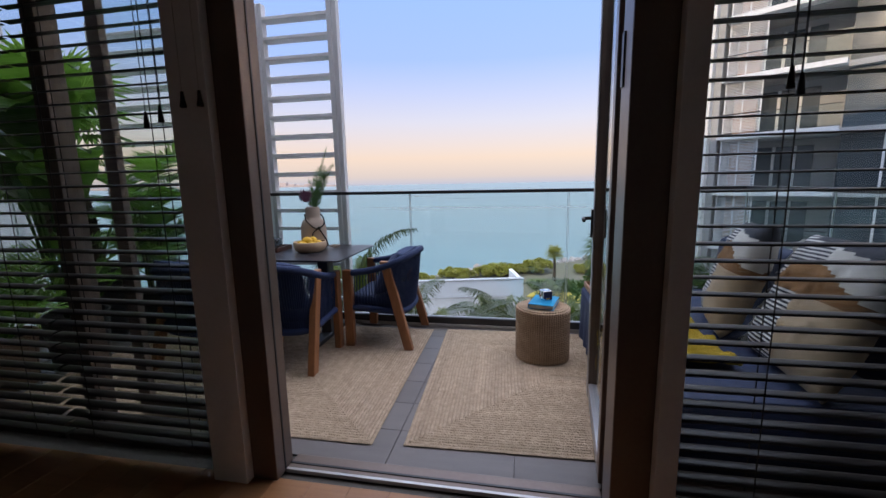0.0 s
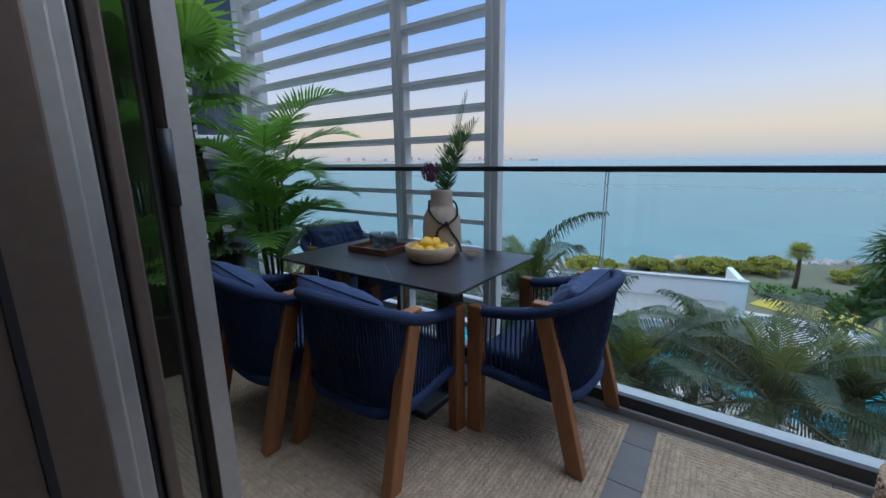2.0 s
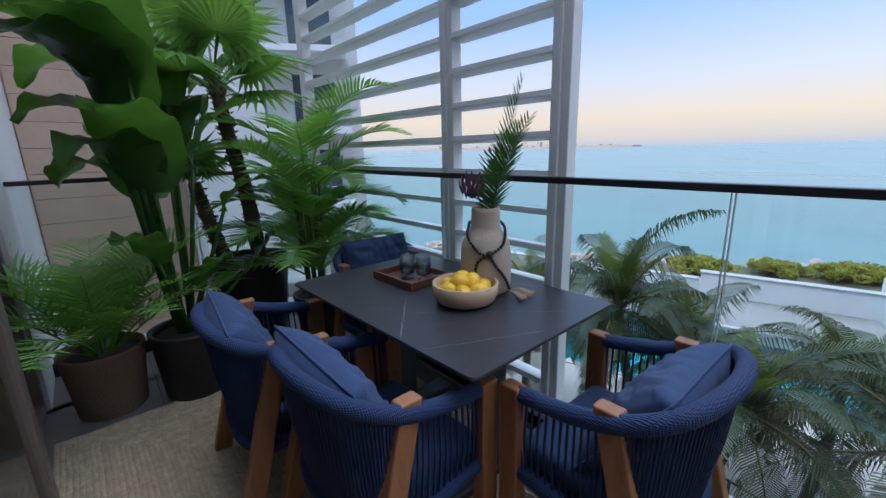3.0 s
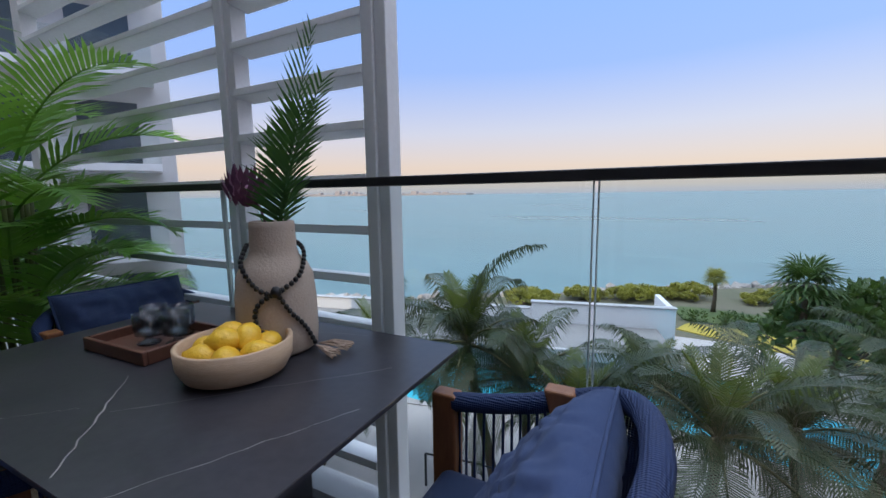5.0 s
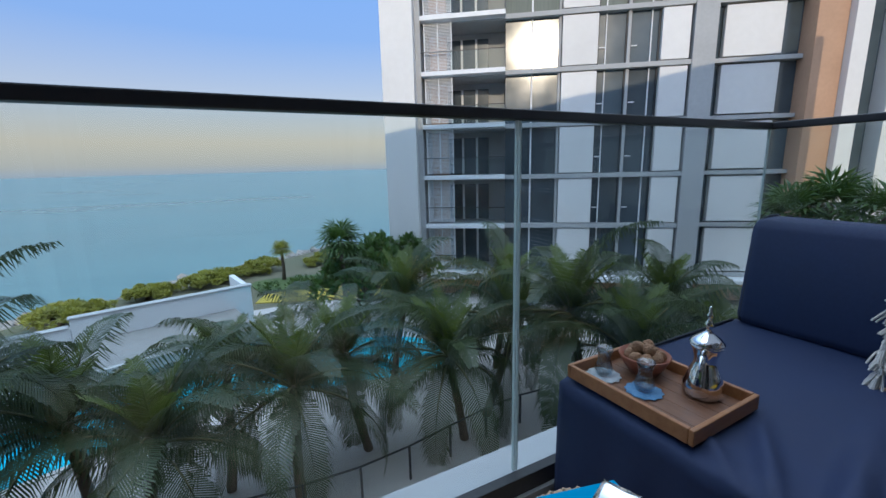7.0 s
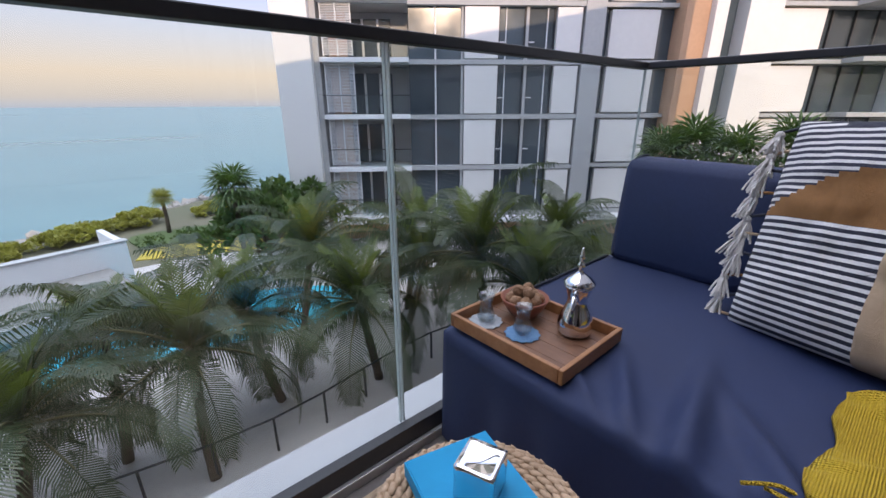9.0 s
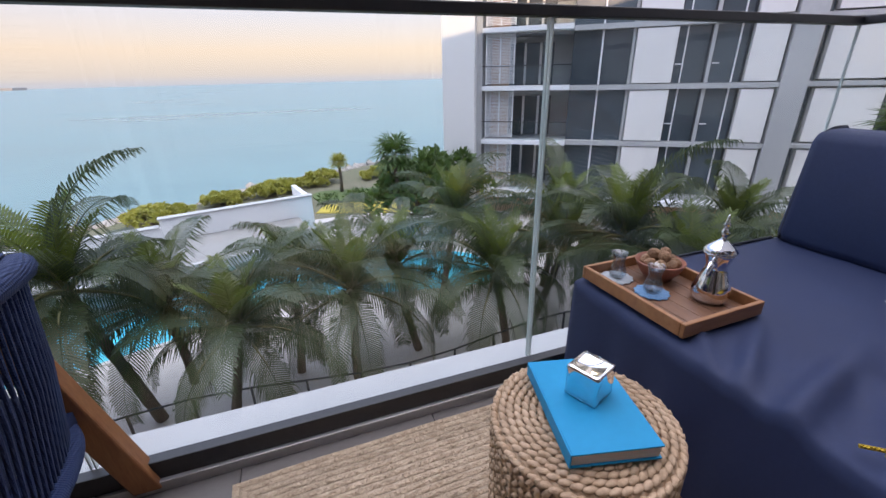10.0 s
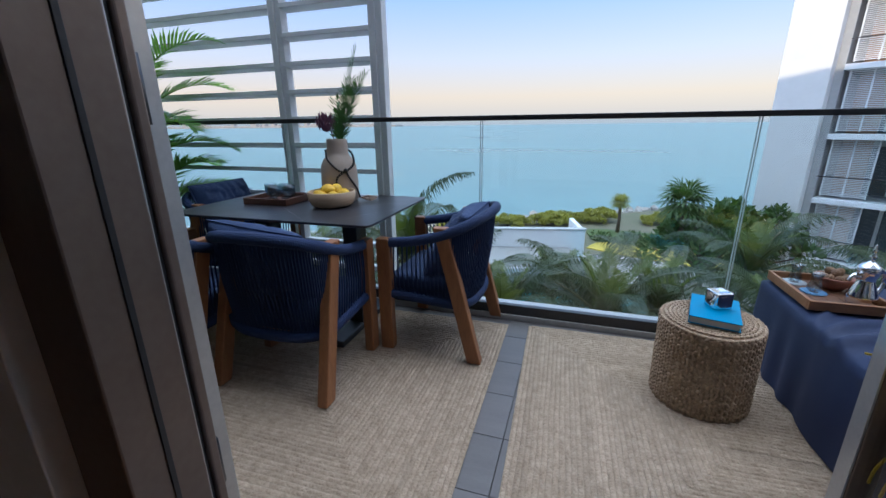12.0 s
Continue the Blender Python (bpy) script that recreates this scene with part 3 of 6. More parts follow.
box("keeper", M_BLACK, LX1 - 0.006, LX1 + 0.002, 1.99, 2.02, 1.62, 1.80, frame_door, 0.002)

# pale wall strips between door frame and blinds
structure(box("wall_strip_left", M_PLASTER, -0.37, -0.201, 1.86, 2.03, 0.0, 2.55, bevel=0.003), "grey plaster reveal beside the door", "wall")
structure(box("wall_strip_right", M_PLASTER, LX1 + 0.141, LX1 + 0.215, 1.86, 2.03, 0.0, 2.55, bevel=0.003), "grey plaster reveal beside the door", "wall")


def window(name, x0, x1, mullions):
    root = structure(base(name), "fixed floor-length window in brown aluminium", "window")
    for a, b in ((x0, x0 + 0.06), (x1 - 0.06, x1)):
        box("frame_post", M_ALU, a, b, 2.03, 2.13, 0.0, 2.55, root)
    for x in mullions:
        box("frame_post", M_ALU, x - 0.04, x + 0.04, 2.03, 2.13, 0.08, 2.48, root)
    box("frame_sill", M_ALU, x0 + 0.0605, x1 - 0.0605, 2.03, 2.13, 0.0, 0.08, root)
    box("frame_head", M_ALU, x0 + 0.0605, x1 - 0.0605, 2.03, 2.13, 2.48, 2.55, root)
    g = box("glass", M_WINGLASS, x0 + 0.05, x1 - 0.05, 2.085, 2.095, 0.07, 2.49, root, 0)
    return root


window("window_1", -2.62, -0.34, (-1.22,))
window("window_2", LX1 + 0.20, 3.1, ())


def venetian_blind(x0, x1, ladders, tilt):
    root = base("venetian_blind", pose(0, 1.925, 0))
    tagged(root, "dark brown wooden venetian blind, lowered with open slats", "blind", "venetian blinds")
    w = x1 - x0
    bm = bmesh.new()
    sec = [(-0.025, -0.002), (-0.012, 0.001), (0, 0.002), (0.012, 0.001), (0.025, -0.002)]
    vs = [[bm.verts.new((x, y, z + dz)) for y, z in sec] for x in (0.004, w - 0.004) for dz in (0, 0.003)]
    for k in range(4):
        bm.faces.new((vs[0][k], vs[0][k + 1], vs[2][k + 1], vs[2][k]))
        bm.faces.new((vs[1][k + 1], vs[1][k], vs[3][k], vs[3][k + 1]))
    bm.faces.new((vs[0][0], vs[2][0], vs[3][0], vs[1][0]))
    bm.faces.new((vs[0][4], vs[1][4], vs[3][4], vs[2][4]))
    first = put(bm, "slat", M_SLAT, root, True)
    n = 40
    for k in range(n):
        z = 0.16 + k * 0.058
        mm = pose(x0, 0, z, tilt + 2.5 * math.sin(k * 1.7), 0, 0)
        if k == 0:
            first.matrix_basis = mm
        else:
            again(first, root, mm)
    box("head_rail", M_SLAT, x0, x1, -0.03, 0.03, 2.46, 2.52, root)
    box("bottom_rail", M_SLAT, x0, x1, -0.026, 0.026, 0.085, 0.115, root)
    for x in ladders:
        bm = bmesh.new()
        for y in (-0.028, 0.028):
            slab(bm, x - 0.002, x + 0.002, y - 0.0008, y + 0.0008, 0.1, 2.47)
        put(bm, "ladder_tape", M_SLAT, root)
    bm = bmesh.new()
    for dx in (0.0, 0.07):
        xx = x1 - 0.06 - dx if tilt > 5 else x0 + 0.22 + dx * 0.4
        tube(bm, [(xx, -0.045, 2.46), (xx, -0.045, 1.62 - dx * 0.3)], 0.0016, 4)
        tube(bm, [(xx, -0.045, 1.63 - dx * 0.3), (xx, -0.045, 1.60 - dx * 0.3), (xx, -0.045, 1.565 - dx * 0.3)], [0.005, 0.009, 0.012], 8)
    put(bm, "pull_cord", M_BEAD, root)
    return root


venetian_blind(-1.21, -0.375, (-1.05, -0.5), 9)
venetian_blind(-2.58, -1.23, (-2.4, -1.4), 9)
venetian_blind(1.545, 3.05, (1.80, 2.4, 2.9), 3)

# cords that hang on the plaster strip beside the door
cord = base("cord_pull", pose(-0.30, 1.85, 0))
for dx, z in ((0.0, 1.66), (0.075, 1.66)):
    bm = bmesh.new()
    tube(bm, [(dx, 0, 2.45), (dx, 0, z)], 0.0015, 4)
    put(bm, "cord", M_OFFWHITE, cord)
    bm = bmesh.new()
    lathe(bm, [(0.0, z + 0.01), (0.006, z + 0.008), (0.008, z - 0.02), (0.013, z - 0.045), (0.012, z - 0.05), (0.0, z - 0.05)], 12)
    put(bm, "acorn", M_BEAD, cord, True).location = (dx, 0, 0)
tagged(cord, "thin blind cords with dark wooden acorn pulls", "cord pull")

# right door leaf, swung outwards
leaf = base("door_leaf", pose(1.345, 2.09, 0, 0, 0, 84.5))
structure(leaf, "open glazed door leaf in brown aluminium with a dark lever handle", "door")
LW = 0.83
box("hinge_stile", M_ALU, 0.0, 0.075, -0.03, 0.03, 0.016, 2.48, leaf)
box("lock_stile", M_ALU, LW - 0.075, LW, -0.03, 0.03, 0.016, 2.48, leaf)
box("lock_trim", M_ALU_PALE, LW - 0.073, LW - 0.004, 0.0305, 0.036, 0.02, 2.47, leaf, 0.001)
box("bottom_rail", M_ALU_PALE, 0.0755, LW - 0.0755, -0.03, 0.03, 0.016, 0.10, leaf)
box("top_rail", M_ALU, 0.0755, LW - 0.0755, -0.03, 0.03, 2.40, 2.48, leaf)
box("glass", M_WINGLASS, 0.07, LW - 0.07, -0.006, 0.006, 0.095, 2.405, leaf, 0)
bm = bmesh.new()
for s in (1, -1):
    slab(bm, LW - 0.055, LW - 0.022, s * 0.043 - 0.006, s * 0.043 + 0.006, 0.98, 1.14, 0.003)
    tube(bm, [(LW - 0.04, s * 0.04, 1.09), (LW - 0.04, s * 0.085, 1.09), (LW - 0.06, s * 0.092, 1.09), (LW - 0.17, s * 0.092, 1.088)], 0.010, 8)
put(bm, "handle", M_BLACK, leaf, True)
bm = bmesh.new()
for z in (0.25, 1.2, 1.95):
    tube(bm, [(-0.008, -0.03, z), (-0.008, -0.03, z + 0.14)], 0.012, 8)
put(bm, "hinge", M_BLACK, leaf, True)

# left door leaf, folded right back along the facade
leaf_l = base("door_leaf", pose(-0.328, 2.262, 0, 0, 0, 180))
structure(leaf_l, "glazed door leaf in brown aluminium folded back along the facade", "door")
box("hinge_stile", M_ALU, 0.0, 0.12, -0.02, 0.022, 0.03, 2.48, leaf_l)
box("edge_trim", M_ALU_PALE, -0.005, -0.0005, -0.022, 0.02, 0.03, 2.48, leaf_l, 0.001)
box("gasket", M_BLACK, 0.045, 0.060, 0.0225, 0.027, 0.03, 2.48, leaf_l, 0.001)
box("bead", M_ALU_PALE, 0.064, 0.076, 0.0225, 0.030, 0.03, 2.48, leaf_l, 0.001)
box("lock_stile", M_ALU, LW - 0.075, LW, -0.02, 0.022, 0.03, 2.48, leaf_l)
box("bottom_rail", M_ALU, 0.1205, LW - 0.0755, -0.02, 0.022, 0.03, 0.11, leaf_l)
box("top_rail", M_ALU, 0.1205, LW - 0.0755, -0.02, 0.022, 2.40, 2.48, leaf_l)
box("glass", M_WINGLASS, 0.115, LW - 0.07, -0.005, 0.005, 0.105, 2.405, leaf_l, 0)
bm = bmesh.new()
for z in (0.25, 1.2, 1.95):
    tube(bm, [(-0.012, 0.03, z), (-0.012, 0.03, z + 0.14)], 0.012, 8)
put(bm, "hinge", M_BLACK, leaf_l, True)

# ---- glass balustrade ----
RY, SX, LXE = 4.0, 2.70, -3.12
bal = base("balustrade")
structure(bal, "clear glass balustrade with a slim black handrail", "balustrade")
box("handrail", M_BLACK, LXE - 0.03, SX + 0.03, RY - 0.022, RY + 0.02, 1.213, 1.241, bal, 0.004)
box("handrail", M_BLACK, SX - 0.022, SX + 0.028, WALL_Y1, RY - 0.023, 1.213, 1.241, bal, 0.004)
box("handrail", M_BLACK, LXE - 0.028, LXE + 0.022, WALL_Y1, RY - 0.023, 1.213, 1.241, bal, 0.004)
for a, b in ((LXE + 0.02, -2.745), (-2.735, -1.378), (-1.366, -0.006), (0.006, 1.361), (1.373, SX - 0.012)):
    box("pane", M_GLASS, a, b, RY - 0.006, RY + 0.006, 0.02, 1.222, bal, 0)
for x in (SX, LXE):
    for a, b in ((2.17, 3.08), (3.092, RY - 0.014)):
        box("pane", M_GLASS, x - 0.006, x + 0.006, a, b, 0.02, 1.222, bal, 0)
for x in (-2.740, -1.372, 0.0, 1.367):
    for s in (-1, 1):
        box("pane_edge", M_EDGE, x + s * 0.0058 - 0.0016, x + s * 0.0058 + 0.0016, RY - 0.0065, RY + 0.0065, 0.09, 1.213, bal, 0)
for x, y in ((SX - 0.009, RY - 0.009), (SX, 3.086), (LXE, 3.086)):
    box("pane_edge", M_EDGE, x - 0.004, x + 0.004, y - 0.004, y + 0.004, 0.09, 1.213, bal, 0)
box("channel", M_BLACK, LXE - 0.05, SX + 0.05, RY - 0.045, RY - 0.008, -0.01, 0.095, bal, 0.003)
box("channel_trim", M_ALU_PALE, LXE, SX - 0.05, RY - 0.06, RY - 0.0455, 0.0, 0.035, bal, 0.002)
box("kerb", M_KERB, LXE - 0.05, SX + 0.2, RY + 0.008, RY + 0.16, -0.24, 0.045, bal, 0.006)
box("channel", M_BLACK, SX - 0.045, SX - 0.008, WALL_Y1, RY - 0.046, -0.01, 0.085, bal, 0.003)
box("channel", M_BLACK, LXE + 0.008, LXE + 0.045, WALL_Y1, RY - 0.046, -0.01, 0.085, bal, 0.003)
box("kerb", M_KERB, SX + 0.008, SX + 0.2, WALL_Y1, RY + 0.007, -0.24, 0.06, bal, 0.006)
box("kerb", M_KERB, LXE - 0.2, LXE - 0.008, WALL_Y1, RY + 0.007, -0.24, 0.06, bal, 0.006)

# ---- white louvre screen outside the rail ----
screen = base("louvre_screen")
structure(screen, "white louvre sun screen outside the balustrade", "louvre screen")
SY = 4.135
box("post", M_WHITE, -0.745, -0.70, 4.09, 4.165, -0.24, 2.96, screen, 0.004)
box("post_flange", M_WHITE, -0.699, -0.655, 4.10, 4.17, -0.24, 2.96, screen, 0.004)
box("post", M_WHITE, -1.475, -1.43, 4.09, 4.165, -0.24, 2.96, screen, 0.004)
box("post_flange", M_WHITE, -1.429, -1.385, 4.10, 4.17, -0.24, 2.96, screen, 0.004)
box("post", M_WHITE, -3.35, -3.25, 4.09, 4.17, -0.24, 2.96, screen, 0.004)
bm = bmesh.new()
slab(bm, 0, 1, -0.048, 0.048, -0.015, 0.015, 0.003)
first = put(bm, "slat", M_WHITE, screen)
spans = ((-1.385, -0.745), (-3.25, -1.475))
k = 0
z = -0.166
while z < 2.9:
    for a, b in spans:
        mm = Matrix.LocRotScale((a, SY, z), Euler((radians(-8), 0, 0)), (b - a, 1, 1))
        if k == 0:
            first.matrix_basis = mm
        else:
            again(first, screen, mm)
        k += 1
    z += 0.1755

# ---- rugs ----
def braided_rug(label, corners, seed, step=0.021):
    """A flat braided rug: nested courses of plait, mitred at the corners, each strand a raised lozenge."""
    rng = random.Random(seed)
    c = [Vector((*p, 0)) for p in corners]
    short = min((c[1] - c[0]).length, (c[2] - c[1]).length) / 2
    bm = bmesh.new()
    tone = bm.faces.layers.float.new("course")
    for k in range(int(short / step)):
        band = 0.5 + 0.32 * noise.noise((k * 0.33, seed * 3.1, 0)) + rng.uniform(-0.17, 0.17)
        inner = [[c[i] + ((c[(i + 1) % 4] - c[i]).normalized() + (c[i - 1] - c[i]).normalized()) * d for i in range(4)] for d in (k * step + 0.001, k * step + step * 0.3, k * step + step * 0.7, k * step + step - 0.001)]
        for i in range(4):
            run = (inner[0][(i + 1) % 4] - inner[0][i]).length
            n = max(2, int(run / 0.038))
            rows = []
            for j, ring in enumerate(inner):
                p, q = ring[i], ring[(i + 1) % 4]
                row = []
                for m in range(n + 1):
                    f = m / n
                    skew = (j - 1.5) * 0.006 * (1 if k % 2 else -1) if 0 < m < n else 0
                    o = p.lerp(q, f) + (q - p).normalized() * skew
                    w = 0.004 * noise.noise((o.x * 4, o.y * 4, 1.0))
                    z = 0.0075 if j in (0, 3) else 0.010 + 0.0022 * ((m + k) % 2) + 0.001 * noise.noise((m * 0.9, k * 1.7, i))
                    row.append(bm.verts.new(o + Vector((w, w, z))))
                rows.append(row)
            for r0, r1 in zip(rows, rows[1:]):
                for m in range(n):
                    f = bm.faces.new((r0[m], r0[m + 1], r1[m + 1], r1[m]))
                    f[tone] = band + 0.16 * noise.noise((m * 0.55, k * 2.3, i * 5.0))
    bm.faces.new([bm.verts.new(p + Vector((0, 0, 0.0045))) for p in c])
    return tagged(put(bm, "braided_rug", M_JUTE, None, True), label, "rug", "braided rugs")


braided_rug("natural braided jute rug under the dining table", ((-2.2, 2.17), (0.25, 2.206), (0.221, 3.86), (-2.23, 3.83)), 1)
braided_rug("natural braided jute rug beside the daybed", ((0.409, 2.225), (2.55, 2.30), (2.48, 3.93), (0.342, 3.885)), 2)


# ---- dining chairs ----
def dining_chair():
    root = base("dining_chair")
    for s in (-1, 1):
        bm = bmesh.new()
        slab(bm, -0.026, 0.026, -0.036, 0.036, 0.014, 0.64, 0.006)
        put(bm, "leg", M_TEAK, root, m=Matrix.Translation((s * 0.268, 0.235, 0)))
        bm = bmesh.new()
        vs = slab(bm, -0.025, 0.025, -0.036, 0.036, 0.014, 0.715, 0.006)
        for v in bm.verts:
            f = v.co.z / 0.73
            v.co.y += 0.19 * f
            v.co.x += -s * 0.02 * f
        put(bm, "leg", M_TEAK, root, m=Matrix.Translation((s * 0.288, -0.262, 0)))
    top = [(0.265, 0.21, 0.615), (0.278, 0.05, 0.64), (0.283, -0.09, 0.68), (0.258, -0.19, 0.72), (0.17, -0.258, 0.75), (0.0, -0.285, 0.762)]
    low = [(0.262, 0.21, 0.335), (0.268, 0.05, 0.325), (0.268, -0.10, 0.315), (0.245, -0.16, 0.305), (0.155, -0.205, 0.295), (0.0, -0.222, 0.295)]
    tp = smooth_path(top + [(-x, y, z) for x, y, z in top[-2::-1]], 9)
    lp = smooth_path(low + [(-x, y, z) for x, y, z in low[-2::-1]], 9)
    bm = bmesh.new()
    tube(bm, tp, 0.027, 10)
    put(bm, "arm_rail", M_NAVY, root, True)
    bm = bmesh.new()
    tube(bm, lp, [0.026] * len(lp), 8)
    slab(bm, -0.26, 0.26, 0.20, 0.25, 0.30, 0.375, 0.012)
    slab(bm, -0.25, 0.25, -0.19, 0.20, 0.31, 0.345)
    put(bm, "seat_frame", M_NAVY, root, True)
    # rope: wound close round the back, wider apart along the arms
    bm = bmesh.new()
    L = len(tp) - 1
    t = 0.0
    while t < L:
        i = int(t)
        f = t - i
        a = tp[i].lerp(tp[min(i + 1, L)], f)
        b = lp[i].lerp(lp[min(i + 1, L)], f)
        m = a.lerp(b, 0.5) + Vector((a.x - 0, a.y, 0)).normalized() * 0.008
        tube(bm, [a, m, b], 0.0042, 4, cap=False)
        arm = i < 18 or i > L - 19
        t += 1.3 if arm else 0.98
    put(bm, "rope_weave", M_NAVY, root, True)
    bm = bmesh.new()
    slab(bm, -0.245, 0.245, -0.185, 0.235, 0.35, 0.435, 0.028)
    put(bm, "seat_cushion", M_NAVYCUSH, root, True)
    return root


def add_chair(m, label, first=None):
    ob = copy_thing(first, m) if first else dining_chair()
    if not first:
        ob.matrix_basis = m
    return tagged(ob, label, "chair", "chairs round the table")


CH = add_chair(pose(-0.135, 3.672, 0, 0, 0, 90), "navy rope dining armchair with teak legs at the table's end")
add_chair(pose(-0.715, 3.12, 0, 0, 0, 1), "navy rope dining armchair with teak legs, drawn up to the table", CH)
add_chair(pose(-1.30, 3.015, 0, 0, 0, -5), "navy rope dining armchair with teak legs, drawn up to the table", CH)
add_chair(pose(-1.70, 3.84, 0, 0, 0, -92), "navy rope dining armchair with teak legs at the far table end", CH)


def back_cushion(m, seed, mat=M_BLUECUSH, w=0.46, h=0.40, t=0.17):
    bm = bmesh.new()
    pillow(bm, w, h, t, 0.014, seed, 36)
    root = put(bm, "chair_cushion", mat, None, True, m)
    edge = [(-w / 2, 0, -h / 2), (w / 2, 0, -h / 2), (w / 2, 0, h / 2), (-w / 2, 0, h / 2), (-w / 2, 0, -h / 2)]
    bm = bmesh.new()
    pts = []
    for a, b in zip(edge, edge[1:]):
        for k in range(10):
            f = k / 10
            p = Vector(a).lerp(Vector(b), f)
            s = 1 - 0.03 * (1 - (2 * f - 1) ** 2)
            pts.append(Vector((p.x * (s if abs(a[0] - b[0]) < 1e-6 else 1), 0, p.z * (s if abs(a[2] - b[2]) < 1e-6 else 1))))
    tube(bm, pts + [pts[0]], 0.005, 6, cap=False)
    put(bm, "piping", mat, root, True)
    return tagged(root, "slate blue scatter cushion leaning in the dining chair", "cushion", "chair cushions")


back_cushion(pose(-0.045, 3.672, 0.60, 36, 0, 90), 1)
back_cushion(pose(-0.74, 2.985, 0.61, 26, 6, 3), 2)
back_cushion(pose(-1.325, 2.88, 0.61, 26, 5, -5), 3)
back_cushion(pose(-1.81, 3.84, 0.635, 20, 0, -92), 4, M_NAVYCUSH)

# ---- dining table ----
table = base("dining_table", pose(-0.955, 3.595, 0, 0, 0, 1.0))
tagged(table, "dining table with a black veined stone top on charcoal pedestals", "table")
bm = bmesh.new()
hw, hd = 0.605, 0.405
outline = []
for sx, sy, a0 in ((1, 1, 0), (-1, 1, 90), (-1, -1, 180), (1, -1, 270)):
    for k in range(5):
        a = radians(a0 + 22.5 * k)
        outline.append((sx * (hw - 0.03) + 0.03 * math.cos(a), sy * (hd - 0.03) + 0.03 * math.sin(a)))
rings = [[bm.verts.new((x * s, y * s, z)) for x, y in outline] for s, z in ((0.985, 0.736), (1, 0.739), (1, 0.748), (0.998, 0.75))]
for r0, r1 in zip(rings, rings[1:]):
    for k in range(len(outline)):
        bm.faces.new((r0[k], r0[(k + 1) % len(outline)], r1[(k + 1) % len(outline)], r1[k]))
bm.faces.new(rings[-1])
bm.faces.new(rings[0][::-1])
put(bm, "top", M_TABLE, table)
bm = bmesh.new()
rng = random.Random(11)
for a, b, w in (((0.25, -0.39), (-0.06, -0.13), 0.0021), ((-0.30, -0.40), (-0.22, -0.34), 0.0009), ((-0.11, -0.385), (0.02, -0.26), 0.0009), ((0.10, -0.24), (0.51, 0.19), 0.0009), ((0.37, -0.39), (0.56, -0.01), 0.0012), ((-0.5, 0.1), (-0.1, 0.03), 0.0008), ((0.05, 0.3), (0.3, 0.36), 0.0008)):
    pts = [Vector((*a, 0)).lerp(Vector((*b, 0)), k / 14) + Vector((rng.gauss(0, 0.002), rng.gauss(0, 0.002), 0.7504)) for k in range(15)]
    for p, q in zip(pts, pts[1:]):
        n_ = (q - p).cross(Vector((0, 0, 1))).normalized() * w * rng.uniform(0.3, 0.9)
        bm.faces.new([bm.verts.new(v) for v in (p - n_, p + n_, q + n_, q - n_)])
tagged(put(bm, "veins", M_VEIN, table), kind="stuff")
for x in (-0.30, 0.30):
    box("pedestal", M_CHARCOAL, x - 0.045, x + 0.045, -0.06, 0.06, 0.055, 0.70, table, 0.006)
    bm = bmesh.new()
    slab(bm, x - 0.05, x + 0.05, -0.30, 0.30, 0.014, 0.055, 0.008)
    put(bm, "foot", M_CHARCOAL, table)
box("brace", M_CHARCOAL, -0.40, 0.40, -0.14, 0.14, 0.70, 0.735, table, 0.004)

# ---- things on the table ----
bm = bmesh.new()
prof = [(0.0, 0.0), (0.09, 0.0), (0.118, 0.012), (0.132, 0.04), (0.135, 0.085), (0.129, 0.088), (0.123, 0.084), (0.12, 0.045), (0.105, 0.022), (0.0, 0.018)]
lathe(bm, prof, 40)
bowl = tagged(put(bm, "fruit_bowl", M_BOWLWOOD, None, True, pose(-0.785, 3.60, 0.751)), "pale turned wooden bowl filled with lemons", "bowl")
bm = bmesh.new()
lathe(bm, [(0.0, -0.041), (0.006, -0.040), (0.012, -0.034), (0.024, -0.02), (0.029, 0.0), (0.025, 0.018), (0.014, 0.031), (0.007, 0.037), (0.005, 0.041), (0.0, 0.042)], 18)
bmesh.ops.scale(bm, vec=(1.12, 1.12, 1.08), verts=bm.verts)
lem = put(bm, "lemon", M_LEMON, None, True)
rng = random.Random(3)
spots = [(0.075 * math.cos(k * 0.898), 0.075 * math.sin(k * 0.898), 0.062) for k in range(7)] + [(0.03 * math.cos(k * 2.1 + 0.6), 0.03 * math.sin(k * 2.1 + 0.6), 0.092) for k in range(3)]
for k, (x, y, z) in enumerate(spots):
    m = Matrix.Translation((-0.785 + x, 3.60 + y, 0.751 + z)) @ Euler((rng.uniform(60, 120) / 57.3, rng.uniform(-0.4, 0.4), rng.uniform(0, 6.28))).to_matrix().to_4x4()
    o = lem if k == 0 else copy_thing(lem, m)
    o.matrix_basis = m
    tagged(o, "ripe yellow lemon in the wooden bowl", "lemon", "lemons in the bowl")

vase = base("vase", pose(-0.83, 3.77, 0.751) @ Matrix.Diagonal((0.88, 0.88, 1.02, 1)))
tagged(vase, "sand-coloured bottle vase with black beads and palm sprigs", "vase")
bm = bmesh.new()
lathe(bm, [(0.0, 0.0), (0.105, 0.0), (0.122, 0.012), (0.126, 0.06), (0.124, 0.15), (0.118, 0.21), (0.10, 0.245), (0.078, 0.265), (0.071, 0.285), (0.069, 0.345), (0.068, 0.36), (0.061, 0.362), (0.058, 0.35), (0.058, 0.28), (0.09, 0.2), (0.0, 0.02)], 40)
put(bm, "body", M_CERAMIC, vase, True)


